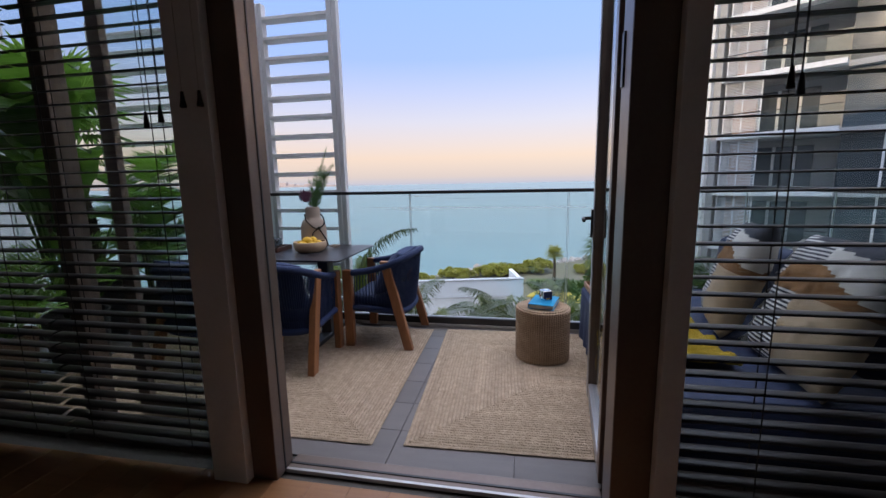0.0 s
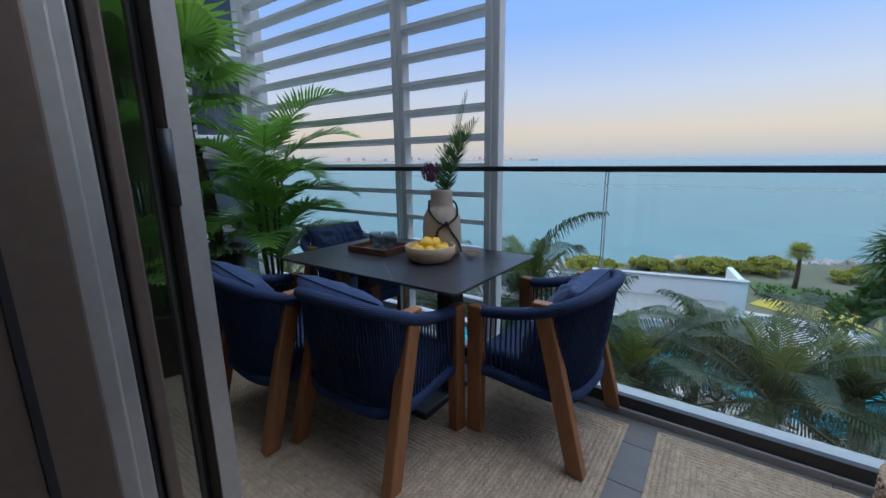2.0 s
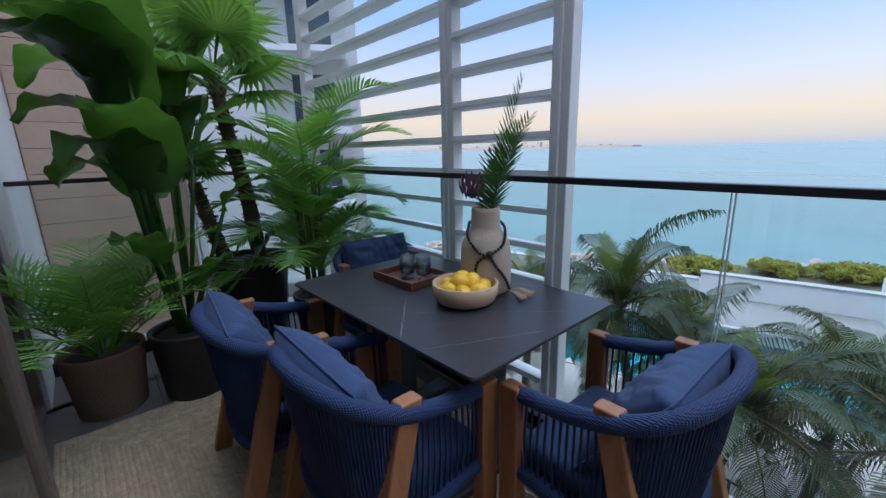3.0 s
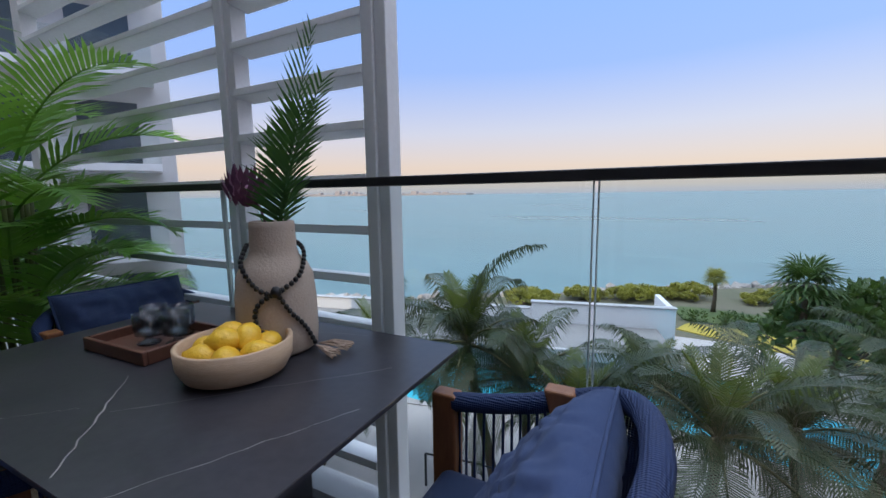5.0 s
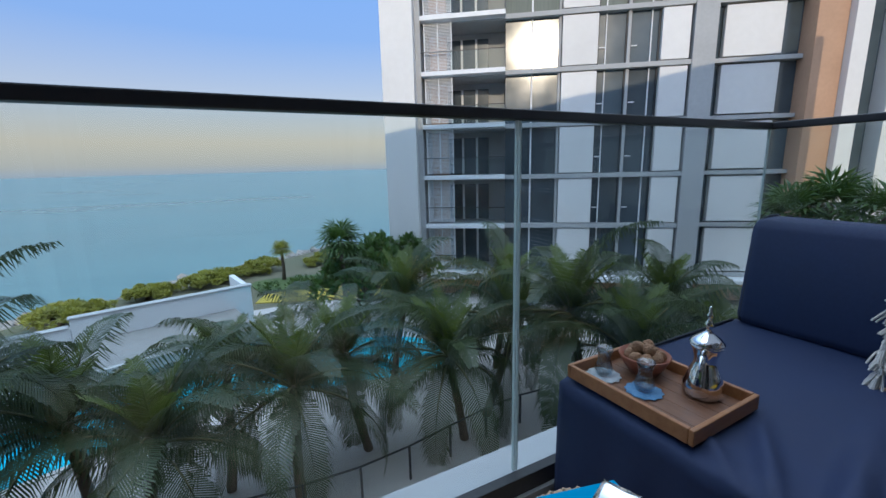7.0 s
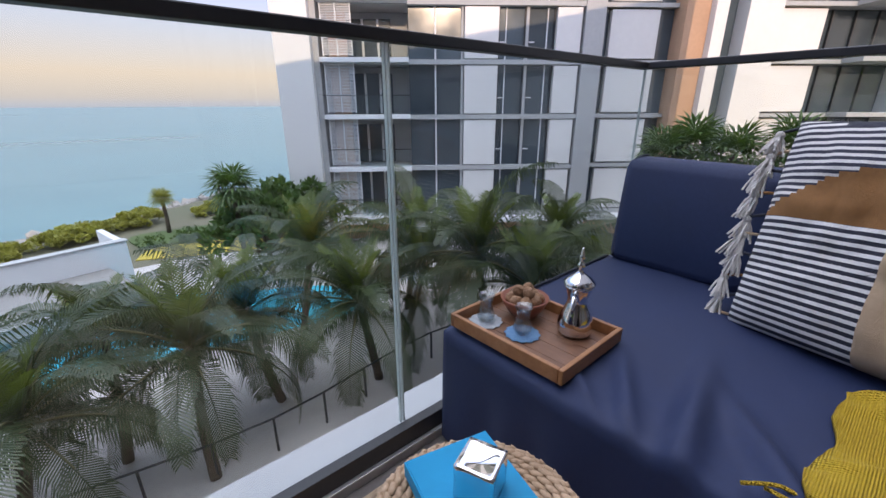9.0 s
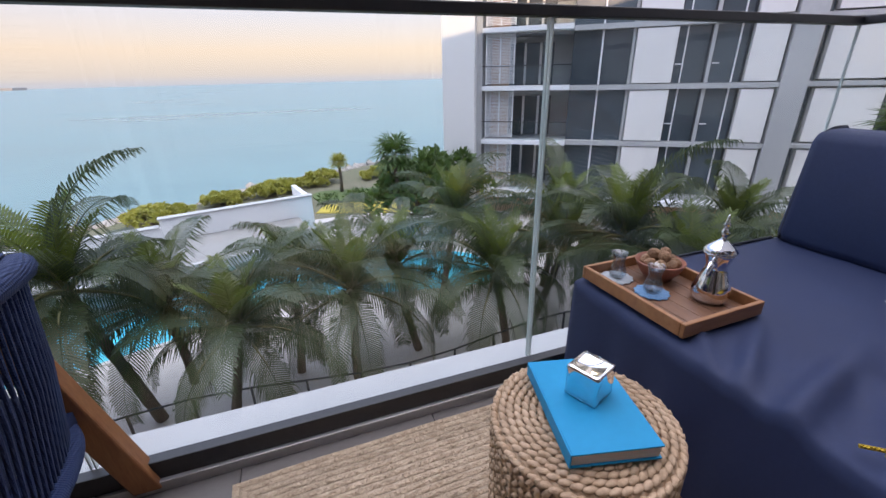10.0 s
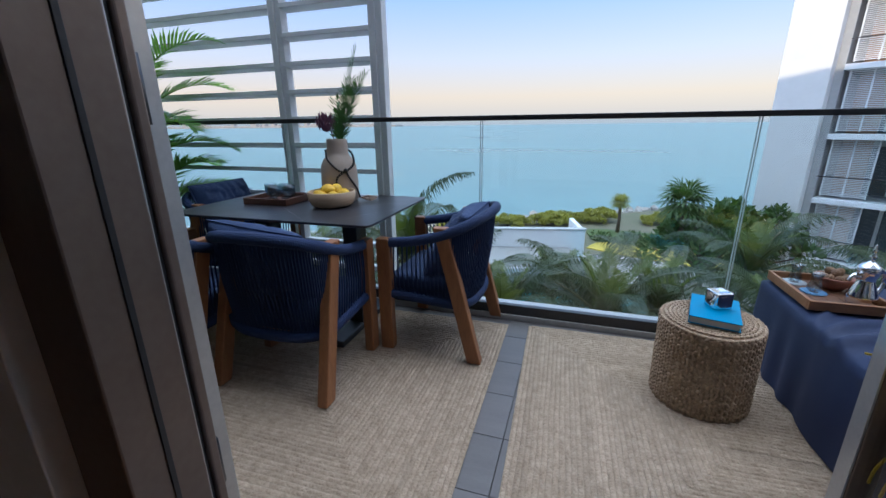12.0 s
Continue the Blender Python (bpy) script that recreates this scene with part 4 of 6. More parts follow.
def bead_string(pts, r, parent):
    bm = bmesh.new()
    run = smooth_path(pts, 24)
    acc, last = 0.0, run[0]
    for p in run:
        acc += (p - last).length
        last = p
        if acc >= r * 1.75:
            acc = 0.0
            bmesh.ops.create_icosphere(bm, subdivisions=1, radius=r, matrix=Matrix.Translation(p))
    tagged(put(bm, "bead_string", M_BEAD, parent, True), kind="stuff")


def rnd(r, deg, z):
    return (r * math.cos(radians(deg)), r * math.sin(radians(deg)), z)


FACE = -42
bead_string([rnd(0.082, FACE - 100, 0.295), rnd(0.085, FACE - 80, 0.285), rnd(0.112, FACE - 55, 0.25), rnd(0.127, FACE - 25, 0.20), rnd(0.132, FACE - 5, 0.18), rnd(0.133, FACE + 10, 0.19), rnd(0.126, FACE + 35, 0.22), rnd(0.10, FACE + 65, 0.262), rnd(0.083, FACE + 90, 0.29), rnd(0.078, FACE + 140, 0.30), rnd(0.078, FACE + 200, 0.30), rnd(0.082, FACE + 260, 0.295)], 0.0085, vase)
bead_string([rnd(0.133, FACE + 2, 0.185), rnd(0.134, FACE + 18, 0.13), rnd(0.134, FACE + 38, 0.08), rnd(0.136, FACE + 55, 0.02)], 0.0085, vase)
bead_string([rnd(0.133, FACE + 2, 0.185), rnd(0.134, FACE - 22, 0.15), rnd(0.134, FACE - 24, 0.10), rnd(0.134, FACE - 5, 0.05), rnd(0.137, FACE + 5, 0.012)], 0.0085, vase)
bm = bmesh.new()
bmesh.ops.create_icosphere(bm, subdivisions=2, radius=0.016, matrix=Matrix.Translation(rnd(0.137, FACE + 2, 0.186)))
put(bm, "bead_knot", M_BEAD, vase, True)
for k, (deg, az) in enumerate(((60, 18), (52, -8))):
    bm = bmesh.new()
    o = Vector(rnd(0.14, FACE + deg, 0.018))
    for j in range(26):
        a = radians(az + random.uniform(-14, 14))
        d = Vector((math.cos(a), math.sin(a), 0))
        tube(bm, [o, o + d * 0.05 + Vector((0, 0, random.uniform(-0.008, 0.01))), o + d * random.uniform(0.09, 0.115) + Vector((0, 0, -0.012 + random.uniform(0, 0.014)))], 0.0018, 3, cap=False)
    put(bm, "tassel", M_TASSEL, vase)
bm = bmesh.new()
rng = random.Random(8)
for az, el, ln, dr in ((0.35, 1.33, 0.60, 0.1), (-0.2, 1.2, 0.42, 0.35), (1.3, 1.3, 0.46, 0.3), (0.0, 1.25, 0.5, 0.5)):
    frond(bm, (0.01, 0, 0.28), az, el, ln, dr, 28, 0.12, 0.011, rng, hang=0.15, lift=0.25, stem=0.004, bare=0.2)
put(bm, "palm_sprig", M_SPRIG, vase)
bm = bmesh.new()
for k in range(34):
    a, h = k * 2.4, 0.30 + 0.011 * k * 0.8
    p = Vector((0.03 * math.cos(a) + 0.07 * (h - 0.3), 0.03 * math.sin(a) + 0.02, h))
    d = Vector((math.cos(a), math.sin(a), 0.9)).normalized()
    s = d.cross(Vector((0, 0, 1))).normalized() * 0.009
    q = p + d * 0.055
    bm.faces.new([bm.verts.new(v) for v in (p, p + d * 0.028 + s, q, p + d * 0.028 - s)])
put(bm, "berry_sprig", M_SPRIG, vase)
bm = bmesh.new()
c = Vector((-0.035, -0.055, 0.425))
tube(bm, [(0, 0, 0.3), c * 0.5 + Vector((0, 0, 0.19)), c], 0.004, 5)
for k in range(60):
    t = k / 60
    a = k * 2.399
    r = 0.014 + 0.045 * math.sin(math.pi * (0.15 + 0.7 * t))
    z = -0.025 + 0.075 * t
    p = c + Vector((r * math.cos(a), r * math.sin(a), z))
    up = Vector((math.cos(a) * (0.55 - 0.5 * t), math.sin(a) * (0.55 - 0.5 * t), 1)).normalized()
    s = up.cross(Vector((math.cos(a), math.sin(a), 0))).normalized() * 0.010
    q = p + up * 0.045
    bm.faces.new([bm.verts.new(v) for v in (p - s * 0.6, p + up * 0.017 - s, q, p + up * 0.017 + s)])
bmesh.ops.create_icosphere(bm, subdivisions=2, radius=0.03, matrix=Matrix.Translation(c + Vector((0, 0, 0.005))))
put(bm, "protea", M_PROTEA, vase)


def tray(name, mat, w, d, h, t, m, label, planks):
    root = tagged(base(name, m), label, "tray")
    bm = bmesh.new()
    for k in range(planks):
        x0 = -w / 2 + t + (w - 2 * t) * k / planks
        slab(bm, x0 + 0.0008, x0 + (w - 2 * t) / planks - 0.0008, -d / 2 + t, d / 2 - t, 0.002, 0.010, 0.001)
    put(bm, "base", M_TRAYBASE if mat is M_TRAYWOOD else mat, root)
    for x0, x1, y0, y1 in ((-w / 2, w / 2, -d / 2, -d / 2 + t), (-w / 2, w / 2, d / 2 - t, d / 2), (-w / 2, -w / 2 + t, -d / 2 + t, d / 2 - t), (w / 2 - t, w / 2, -d / 2 + t, d / 2 - t)):
        box("side", mat, x0, x1, y0, y1, 0, h, root, 0.003)
    return root


tray("tray", M_TRAYDARK, 0.30, 0.24, 0.038, 0.012, pose(-1.19, 3.625, 0.751, 0, 0, 2), "dark walnut tray holding smoked glasses on the table", 1)
bm = bmesh.new()
lathe(bm, [(0.0, 0.002), (0.03, 0.0), (0.032, 0.004), (0.012, 0.010), (0.010, 0.02), (0.034, 0.03), (0.037, 0.05), (0.036, 0.092), (0.034, 0.092), (0.035, 0.05), (0.032, 0.033), (0.0, 0.026)], 24)
gl = put(bm, "tumbler", M_SMOKE, None, True)
for k, (x, y) in enumerate(((-1.255, 3.655), (-1.185, 3.60), (-1.18, 3.695), (-1.11, 3.64))):
    m = pose(x, y, 0.762)
    o = gl if k == 0 else copy_thing(gl, m)
    o.matrix_basis = m
    tagged(o, "footed smoked glass tumbler standing in the tray", "glass", "glasses in the tray")

# ---- woven stool with book ----
stool = base("stool", pose(1.145, 3.43, 0.012))
tagged(stool, "round woven water hyacinth stool on the rug", "stool")
bm = bmesh.new()
lathe(bm, [(0.0, 0.0), (0.178, 0.0), (0.188, 0.02), (0.19, 0.3), (0.188, 0.36), (0.178, 0.378), (0.0, 0.378)], 48)
put(bm, "core", M_HYACINTH, stool, True)
bm = bmesh.new()
r = 0.188
while r > 0.012:
    n_ = max(6, int(2 * math.pi * r / 0.021))
    z = 0.381 if r < 0.183 else 0.372
    for k in range(n_):
        a = 2 * math.pi * (k + 0.5 * (int(r * 1000) % 2)) / n_
        m = Matrix.Translation((r * math.cos(a), r * math.sin(a), z)) @ Matrix.Rotation(a + 1.57 + 0.35, 4, 'Z') @ Matrix.Diagonal((0.0175, 0.0082, 0.0060, 1))
        bmesh.ops.create_icosphere(bm, subdivisions=1, radius=1, matrix=m)
    r -= 0.0165
tagged(put(bm, "top_coil", M_HYACINTH, stool, True), kind="stuff")
bm = bmesh.new()
for k in range(74):
    a = 2 * math.pi * k / 74
    for j in range(22):
        z = 0.008 + j * 0.0168
        out = 0.191 + 0.0025 * ((j + k) % 2)
        m = Matrix.Translation((out * math.cos(a), out * math.sin(a), z + 0.008 * ((k % 2)))) @ Matrix.Rotation(a, 4, 'Z') @ Matrix.Rotation(0.5 if k % 2 else -0.5, 4, 'X') @ Matrix.Diagonal((0.004, 0.0068, 0.0115, 1))
        bmesh.ops.create_cube(bm, size=1.7, matrix=m)
tagged(put(bm, "side_weave", M_HYACINTH, stool, True), kind="stuff")

book = base("book", pose(1.155, 3.435, 0.4035, 0, 0, -14))
tagged(book, "thick turquoise hardback book lying on the stool", "book")
box("cover", M_BOOK, -0.088, 0.088, -0.132, 0.132, 0.0295, 0.033, book, 0.001)
box("cover", M_BOOK, -0.088, 0.088, -0.132, 0.132, 0.0, 0.0032, book, 0.001)
box("spine", M_BOOK, -0.0915, -0.0881, -0.132, 0.132, 0.0, 0.033, book, 0.001)
box("pages", M_PAGES, -0.0875, 0.083, -0.128, 0.128, 0.0035, 0.0292, book, 0.0)

bm = bmesh.new()
n = 10
g = {}
for i in range(n + 1):
    for j in range(n + 1):
        for kk in range(n + 1):
            if max(abs(i - n / 2), abs(j - n / 2), abs(kk - n / 2)) == n / 2:
                u, v, w = 2 * i / n - 1, 2 * j / n - 1, 2 * kk / n - 1
                s = 1 - 0.16 * (abs(w) == 1) * (1 - min(1, (u * u + v * v))) - 0.14 * (abs(u) == 1) * (1 - min(1, v * v + w * w)) - 0.14 * (abs(v) == 1) * (1 - min(1, u * u + w * w))
                g[i, j, kk] = bm.verts.new((u * 0.035 * s, v * 0.035 * s, 0.036 + w * 0.036 * s))
for i in range(n):
    for j in range(n):
        for kk in (0, n):
            bm.faces.new((g[i, j, kk], g[i + 1, j, kk], g[i + 1, j + 1, kk], g[i, j + 1, kk]))
            bm.faces.new((g[i, kk, j], g[i + 1, kk, j], g[i + 1, kk, j + 1], g[i, kk, j + 1]))
            bm.faces.new((g[kk, i, j], g[kk, i + 1, j], g[kk, i + 1, j + 1], g[kk, i, j + 1]))
bmesh.ops.recalc_face_normals(bm, faces=bm.faces)
tagged(put(bm, "ornament", M_CHROME, None, True, pose(1.165, 3.45, 0.438, 0, 0, 22)), "pinched chrome cube ornament on the blue book", "ornament")

# ---- daybed ----
DX0, DX1, DY0, DY1, DZ = 1.49, 2.66, 2.12, 3.93, 0.425
day = base("daybed", pose(0, 0, 0))
tagged(day, "low daybed under a draped navy cotton cover", "daybed")
bm = bmesh.new()
nx, ny = 60, 100


def drape(x, y):
    z = DZ
    for (fx, fy, ang, wd, ln, ht) in ((1.62, 3.42, 30, 0.018, 0.16, 0.012), (1.63, 3.28, 12, 0.03, 0.22, 0.016), (1.60, 3.12, 38, 0.025, 0.20, 0.014), (1.56, 3.5, 50, 0.012, 0.11, 0.008), (1.65, 2.8, 20, 0.03, 0.22, 0.014), (1.6, 2.5, 35, 0.03, 0.2, 0.014)):
        ca, sa = math.cos(radians(ang)), math.sin(radians(ang))
        u, v = (x - fx) * ca + (y - fy) * sa, -(x - fx) * sa + (y - fy) * ca
        z += 2.7 * ht * math.exp(-(v / wd) ** 2 - (u / ln) ** 2)
    return z + 0.004 * noise.noise((x * 5, y * 5, 0))


rows = []
for j in range(ny + 1):
    y = DY0 + (DY1 - DY0) * j / ny
    row = []
    # front skirt from the floor up, with hanging folds, then the top
    for k in range(11):
        f = k / 10
        fold = (0.006 + 0.010 * (1 - f)) * (math.sin(y * 26 + 2 * math.sin(y * 7)) * 0.5 + 0.5 * noise.noise((y * 9, f * 1.5, 4))) * (1 - f ** 3)
        z = 0.016 + (drape(DX0, y) - 0.028) * f
        row.append(bm.verts.new((DX0 - 0.012 - fold + 0.01 * f, y, z)))
    for i in range(nx + 1):
        x = DX0 + 0.016 + (DX1 - DX0 - 0.016) * (i / nx)
        row.append(bm.verts.new((x, y, drape(x, y) - (0.006 if i == 0 else 0))))
    row.append(bm.verts.new((DX1, y, 0.016)))
    rows.append(row)
for r0, r1 in zip(rows, rows[1:]):
    for k in range(len(r0) - 1):
        bm.faces.new((r0[k], r1[k], r1[k + 1], r0[k + 1]))
for row, flip in ((rows[0], False), (rows[-1], True)):
    low = [bm.verts.new((v.co.x, v.co.y, 0.016)) for v in row]
    for k in range(len(row) - 1):
        if row[k + 1].co.z > 0.02:
            bm.faces.new((row[k], row[k + 1], low[k + 1], low[k]) if flip else (row[k + 1], row[k], low[k], low[k + 1]))
bmesh.ops.remove_doubles(bm, verts=bm.verts, dist=1e-5)
bmesh.ops.recalc_face_normals(bm, faces=bm.faces)
put(bm, "cover", M_DAYBED, day, True)
# bolster back along the side rail
bm = bmesh.new()
slab(bm, 2.44, 2.655, DY0 + 0.02, 3.93, DZ - 0.01, 0.86, 0.045)
for v in bm.verts:
    f = (v.co.z - DZ) / 0.43
    if v.co.x < 2.55:
        v.co.x += 0.05 * f
put(bm, "backrest", M_DAYBED, day, True)
bm = bmesh.new()
tube(bm, smooth_path([(2.455, 3.905, DZ + 0.01), (2.482, 3.905, 0.66), (2.502, 3.902, 0.80), (2.54, 3.895, 0.856), (2.63, 3.893, 0.861)], 6), 0.007, 6)
tube(bm, [(1.52, 3.925, DZ + 0.004), (1.9, 3.928, DZ + 0.005), (2.45, 3.928, DZ + 0.006)], 0.005, 6)
put(bm, "seam", M_DARKCLOTH, day, True)


# ---- patterned pillows ----
def pillow_with_tassels(m, seed, label):
    w = h = 0.65
    root = tagged(base("pillow", m), label, "pillow", "patterned pillows")
    bm = bmesh.new()
    pillow(bm, w, h, 0.21, 0.010, seed, 48)
    faces = list(bm.faces)
    cuts = {"striped_panel": [], "beige_panel": [], "ochre_panel": [], "thin_striped_panel": [], "white_panel": [], "dark_panel": []}
    for f in faces:
        c = f.calc_center_median()
        u, v = c.x / (w / 2), c.z / (h / 2)
        hump = 0.46 - 0.55 * (u + 0.02) ** 2 if u < 0.35 else 0.40 - 0.5 * (u - 0.35)
        if v < 0.10:
            key = "striped_panel" if u < 0.02 else "beige_panel"
        elif v < 0.10 + max(0.0, hump):
            key = "ochre_panel"
        elif v > 0.80 + 0.15 * (0.2 - u) and u > -0.75:
            key = "dark_panel"
        else:
            key = "thin_striped_panel" if u < 0.12 else "white_panel"
        cuts[key].append(f)
    mats = {"striped_panel": M_STRIPE, "beige_panel": M_BEIGE, "ochre_panel": M_MUSTARD, "thin_striped_panel": M_STRIPE_THIN, "white_panel": M_OFFWHITE, "dark_panel": M_DARKCLOTH}
    for key, fs in cuts.items():
        b2 = bmesh.new()
        vmap = {}
        for f in fs:
            for v in f.verts:
                if v not in vmap:
                    vmap[v] = b2.verts.new(v.co)
            b2.faces.new([vmap[v] for v in f.verts])
        put(b2, key, mats[key], root, True)
    bm.free()
    rng = random.Random(seed)
    sticks = (M_DARKCLOTH, M_BEIGE, M_DARKCLOTH, M_MUSTARD)
    for k in range(10):
        o = Vector((-w / 2 + 0.004, 0, h / 2 * (0.93 - 0.205 * k)))
        c = o + Vector((-0.040 - 0.012 * rng.random(), -0.006, 0.004 - 0.022 * rng.random()))
        bm = bmesh.new()
        tube(bm, [o, o.lerp(c, 0.5), c], [0.0045, 0.005, 0.0045], 7)
        put(bm, "tassel_loop", sticks[k % 4], root, True)
        bm = bmesh.new()
        tip = c + Vector((0.004 - 0.016 * rng.random(), -0.006, -0.062 - 0.015 * rng.random()))
        bmesh.ops.create_icosphere(bm, subdivisions=2, radius=0.013, matrix=Matrix.Translation(c.lerp(tip, 0.12)))
        for j in range(34):
            e = tip + Vector((rng.gauss(0, 0.014), rng.gauss(0, 0.012), rng.gauss(0, 0.008)))
            mid = c.lerp(e, 0.45) + Vector((rng.gauss(0, 0.004), rng.gauss(0, 0.004), 0))
            tube(bm, [c, mid, e], [0.003, 0.0038, 0.0032], 4, cap=False)
        put(bm, "tassel", M_OFFWHITE, root)
    return root


def lean(x, y, z, turn, tilt, spin=0):
    return Matrix.Translation((x, y, z)) @ Matrix.Rotation(radians(turn), 4, 'Z') @ Matrix.Rotation(radians(tilt), 4, 'X') @ Matrix.Rotation(radians(spin), 4, 'Y')


bpy.context.view_layer.update()
pillow_with_tassels(lean(2.235, 3.07, 0.735, -108, -18, -4), 1, "large patchwork pillow in stripes, ochre and beige with tassels")
pillow_with_tassels(lean(2.26, 2.42, 0.735, -97, -22, -3), 2, "large patchwork pillow in stripes, ochre and beige with tassels")

# ---- yellow throw over the daybed's front edge ----
bm = bmesh.new()
rows = []
NT = 46
for i in range(NT + 1):
    row = []
    s = i / NT
    for j in range(NT + 1):
        t = j / NT
        y = 2.40 + 0.68 * t + 0.05 * noise.noise((s * 3, t * 3, 1))
        hang = min(1.0, max(0.0, (2.92 - y) / 0.2))
        x = 1.98 - (0.44 + 0.14 * hang) * s
        fold = 0.028 * noise.noise((s * 4, t * 7, 2.3)) + 0.02 * math.sin(t * 17 + 2 * math.sin(s * 5)) + 0.015 * noise.noise((s * 11, t * 13, 5))
        if x > DX0 - 0.02:
            z = DZ + 0.034 + max(-0.012, fold)
        else:
            over = DX0 - 0.02 - x
            x = DX0 - 0.062 - abs(fold) * 0.8
            z = DZ + 0.03 - over * 3.0
        row.append(bm.verts.new((x, y, z)))
    rows.append(row)
for r0, r1 in zip(rows, rows[1:]):
    for k in range(NT):
        bm.faces.new((r0[k], r0[k + 1], r1[k + 1], r1[k]))
throw = tagged(put(bm, "throw_blanket", M_YELLOW, None, True), "mustard yellow knitted throw hanging over the daybed edge", "blanket")
mod = throw.modifiers.new("thick", 'SOLIDIFY')
mod.thickness = 0.012
bm = bmesh.new()
rng = random.Random(5)
for k in range(14):
    y0 = 3.06 - 0.05 * k
    p0 = Vector((1.55 if k < 4 else 1.425, y0, DZ + 0.02 if k < 4 else 0.30))
    if k < 4:
        pts = [p0, p0 + Vector((-0.02 * k, 0.05, 0.01)), p0 + Vector((-0.03 + 0.02 * k, 0.10 + 0.02 * k, -0.002))]
    else:
        pts = [p0, p0 + Vector((-0.006, rng.uniform(-0.02, 0.02), -0.05)), p0 + Vector((0.0, rng.uniform(-0.03, 0.03), -0.11))]
    tube(bm, smooth_path(pts, 4), 0.004, 5)
tagged(put(bm, "fringe", M_YELLOW, throw, True), kind="stuff")

# ---- tray with coffee pot ----
TR = pose(1.655, 3.72, 0.436, 0, 0, 1.5)
tray("tray", M_TRAYWOOD, 0.30, 0.39, 0.042, 0.013, TR, "slatted acacia wood tray standing on the daybed", 5)
TZ = 0.447
pot = base("coffee_pot", pose(1.735, 3.635, TZ) @ Matrix.Diagonal((1.1, 1.1, 1.25, 1)))
tagged(pot, "polished chrome dallah coffee pot in the wooden tray", "coffee pot")
bm = bmesh.new()
lathe(bm, [(0.0, 0.0), (0.040, 0.0), (0.046, 0.012), (0.046, 0.03), (0.036, 0.055), (0.026, 0.078), (0.025, 0.09), (0.033, 0.112), (0.037, 0.118), (0.036, 0.122), (0.0, 0.122)], 32)
put(bm, "body", M_CHROME, pot, True)
bm = bmesh.new()
lathe(bm, [(0.038, 0.1225), (0.039, 0.126), (0.030, 0.135), (0.014, 0.146), (0.006, 0.152), (0.006, 0.158), (0.011, 0.166), (0.006, 0.174), (0.005, 0.178), (0.009, 0.185), (0.004, 0.193), (0.003, 0.205), (0.0, 0.209)], 24)
put(bm, "lid", M_CHROME, pot, True)
bm = bmesh.new()
tube(bm, smooth_path([(-0.03, -0.012, 0.10), (-0.048, -0.02, 0.104), (-0.062, -0.026, 0.098), (-0.072, -0.030, 0.086)], 5), [0.012 - 0.0005 * k for k in range(16)], 8, flat=0.6)
put(bm, "spout", M_CHROME, pot, True)
bm = bmesh.new()
tube(bm, smooth_path([(0.03, 0.012, 0.112), (0.06, 0.024, 0.108), (0.07, 0.028, 0.07), (0.052, 0.021, 0.025), (0.042, 0.017, 0.02)], 6), 0.0045, 8, flat=1.8)
put(bm, "handle", M_CHROME, pot, True)

bm = bmesh.new()
lathe(bm, [(0.0, 0.0), (0.03, 0.0), (0.045, 0.02), (0.058, 0.046), (0.055, 0.048), (0.042, 0.024), (0.0, 0.008)], 28)
tagged(put(bm, "nut_bowl", M_TERRACOTTA, None, True, pose(1.71, 3.80, TZ) @ Matrix.Scale(1.3, 4)), "small red-brown clay bowl heaped with walnuts", "bowl")
bm = bmesh.new()
bmesh.ops.create_icosphere(bm, subdivisions=3, radius=1)
for v in bm.verts:
    d = v.co.normalized()
    v.co = Vector((d.x * 0.0165, d.y * 0.0145, d.z * 0.0145)) * 1.25 * (1 + 0.06 * noise.noise(d * 4) + 0.05 * math.exp(-(d.y / 0.12) ** 2))
nut = put(bm, "walnut", M_WALNUTS, None, True)
for k in range(11):
    a = k * 0.785
    if k < 8:
        p = (1.71 + 0.041 * math.cos(a), 3.80 + 0.041 * math.sin(a), TZ + 0.056)
    else:
        p = (1.71 + 0.019 * math.cos(a * 2.7), 3.80 + 0.019 * math.sin(a * 2.7), TZ + 0.080)
    m = Matrix.Translation(p) @ Euler((k * 1.3, k * 0.9, k * 2.1)).to_matrix().to_4x4()
    o = nut if k == 0 else copy_thing(nut, m)
    o.matrix_basis = m
    tagged(o, "whole brown walnut heaped in the clay bowl", "walnut", "walnuts in the bowl")

for k, (x, y, mat, col) in enumerate(((1.585, 3.845, M_CROCHETW, "white"), (1.612, 3.725, M_CROCHET, "blue"))):
    bm = bmesh.new()
    lathe(bm, [(0.0, 0.0), (0.047, 0.0), (0.05, 0.0015), (0.047, 0.0035), (0.0, 0.0035)], 48, wobble=0.06, lobes=12)
    tagged(put(bm, "coaster", mat, None, True, pose(x, y, TZ + 0.0005)), "scalloped %s crochet coaster under a tea glass" % col, "coaster", "coasters in the tray")
    bm = bmesh.new()
    lathe(bm, [(0.0, 0.002), (0.021, 0.0), (0.027, 0.012), (0.028, 0.022), (0.021, 0.042), (0.0175, 0.054), (0.021, 0.074), (0.0255, 0.086), (0.0245, 0.087), (0.0165, 0.056), (0.026, 0.022), (0.020, 0.007), (0.0, 0.006)], 24)
    tagged(put(bm, "tea_glass", M_CLEAR, None, True, pose(x, y, TZ + 0.0045)), "clear waisted tea glass on a crochet coaster", "glass", "tea glasses")

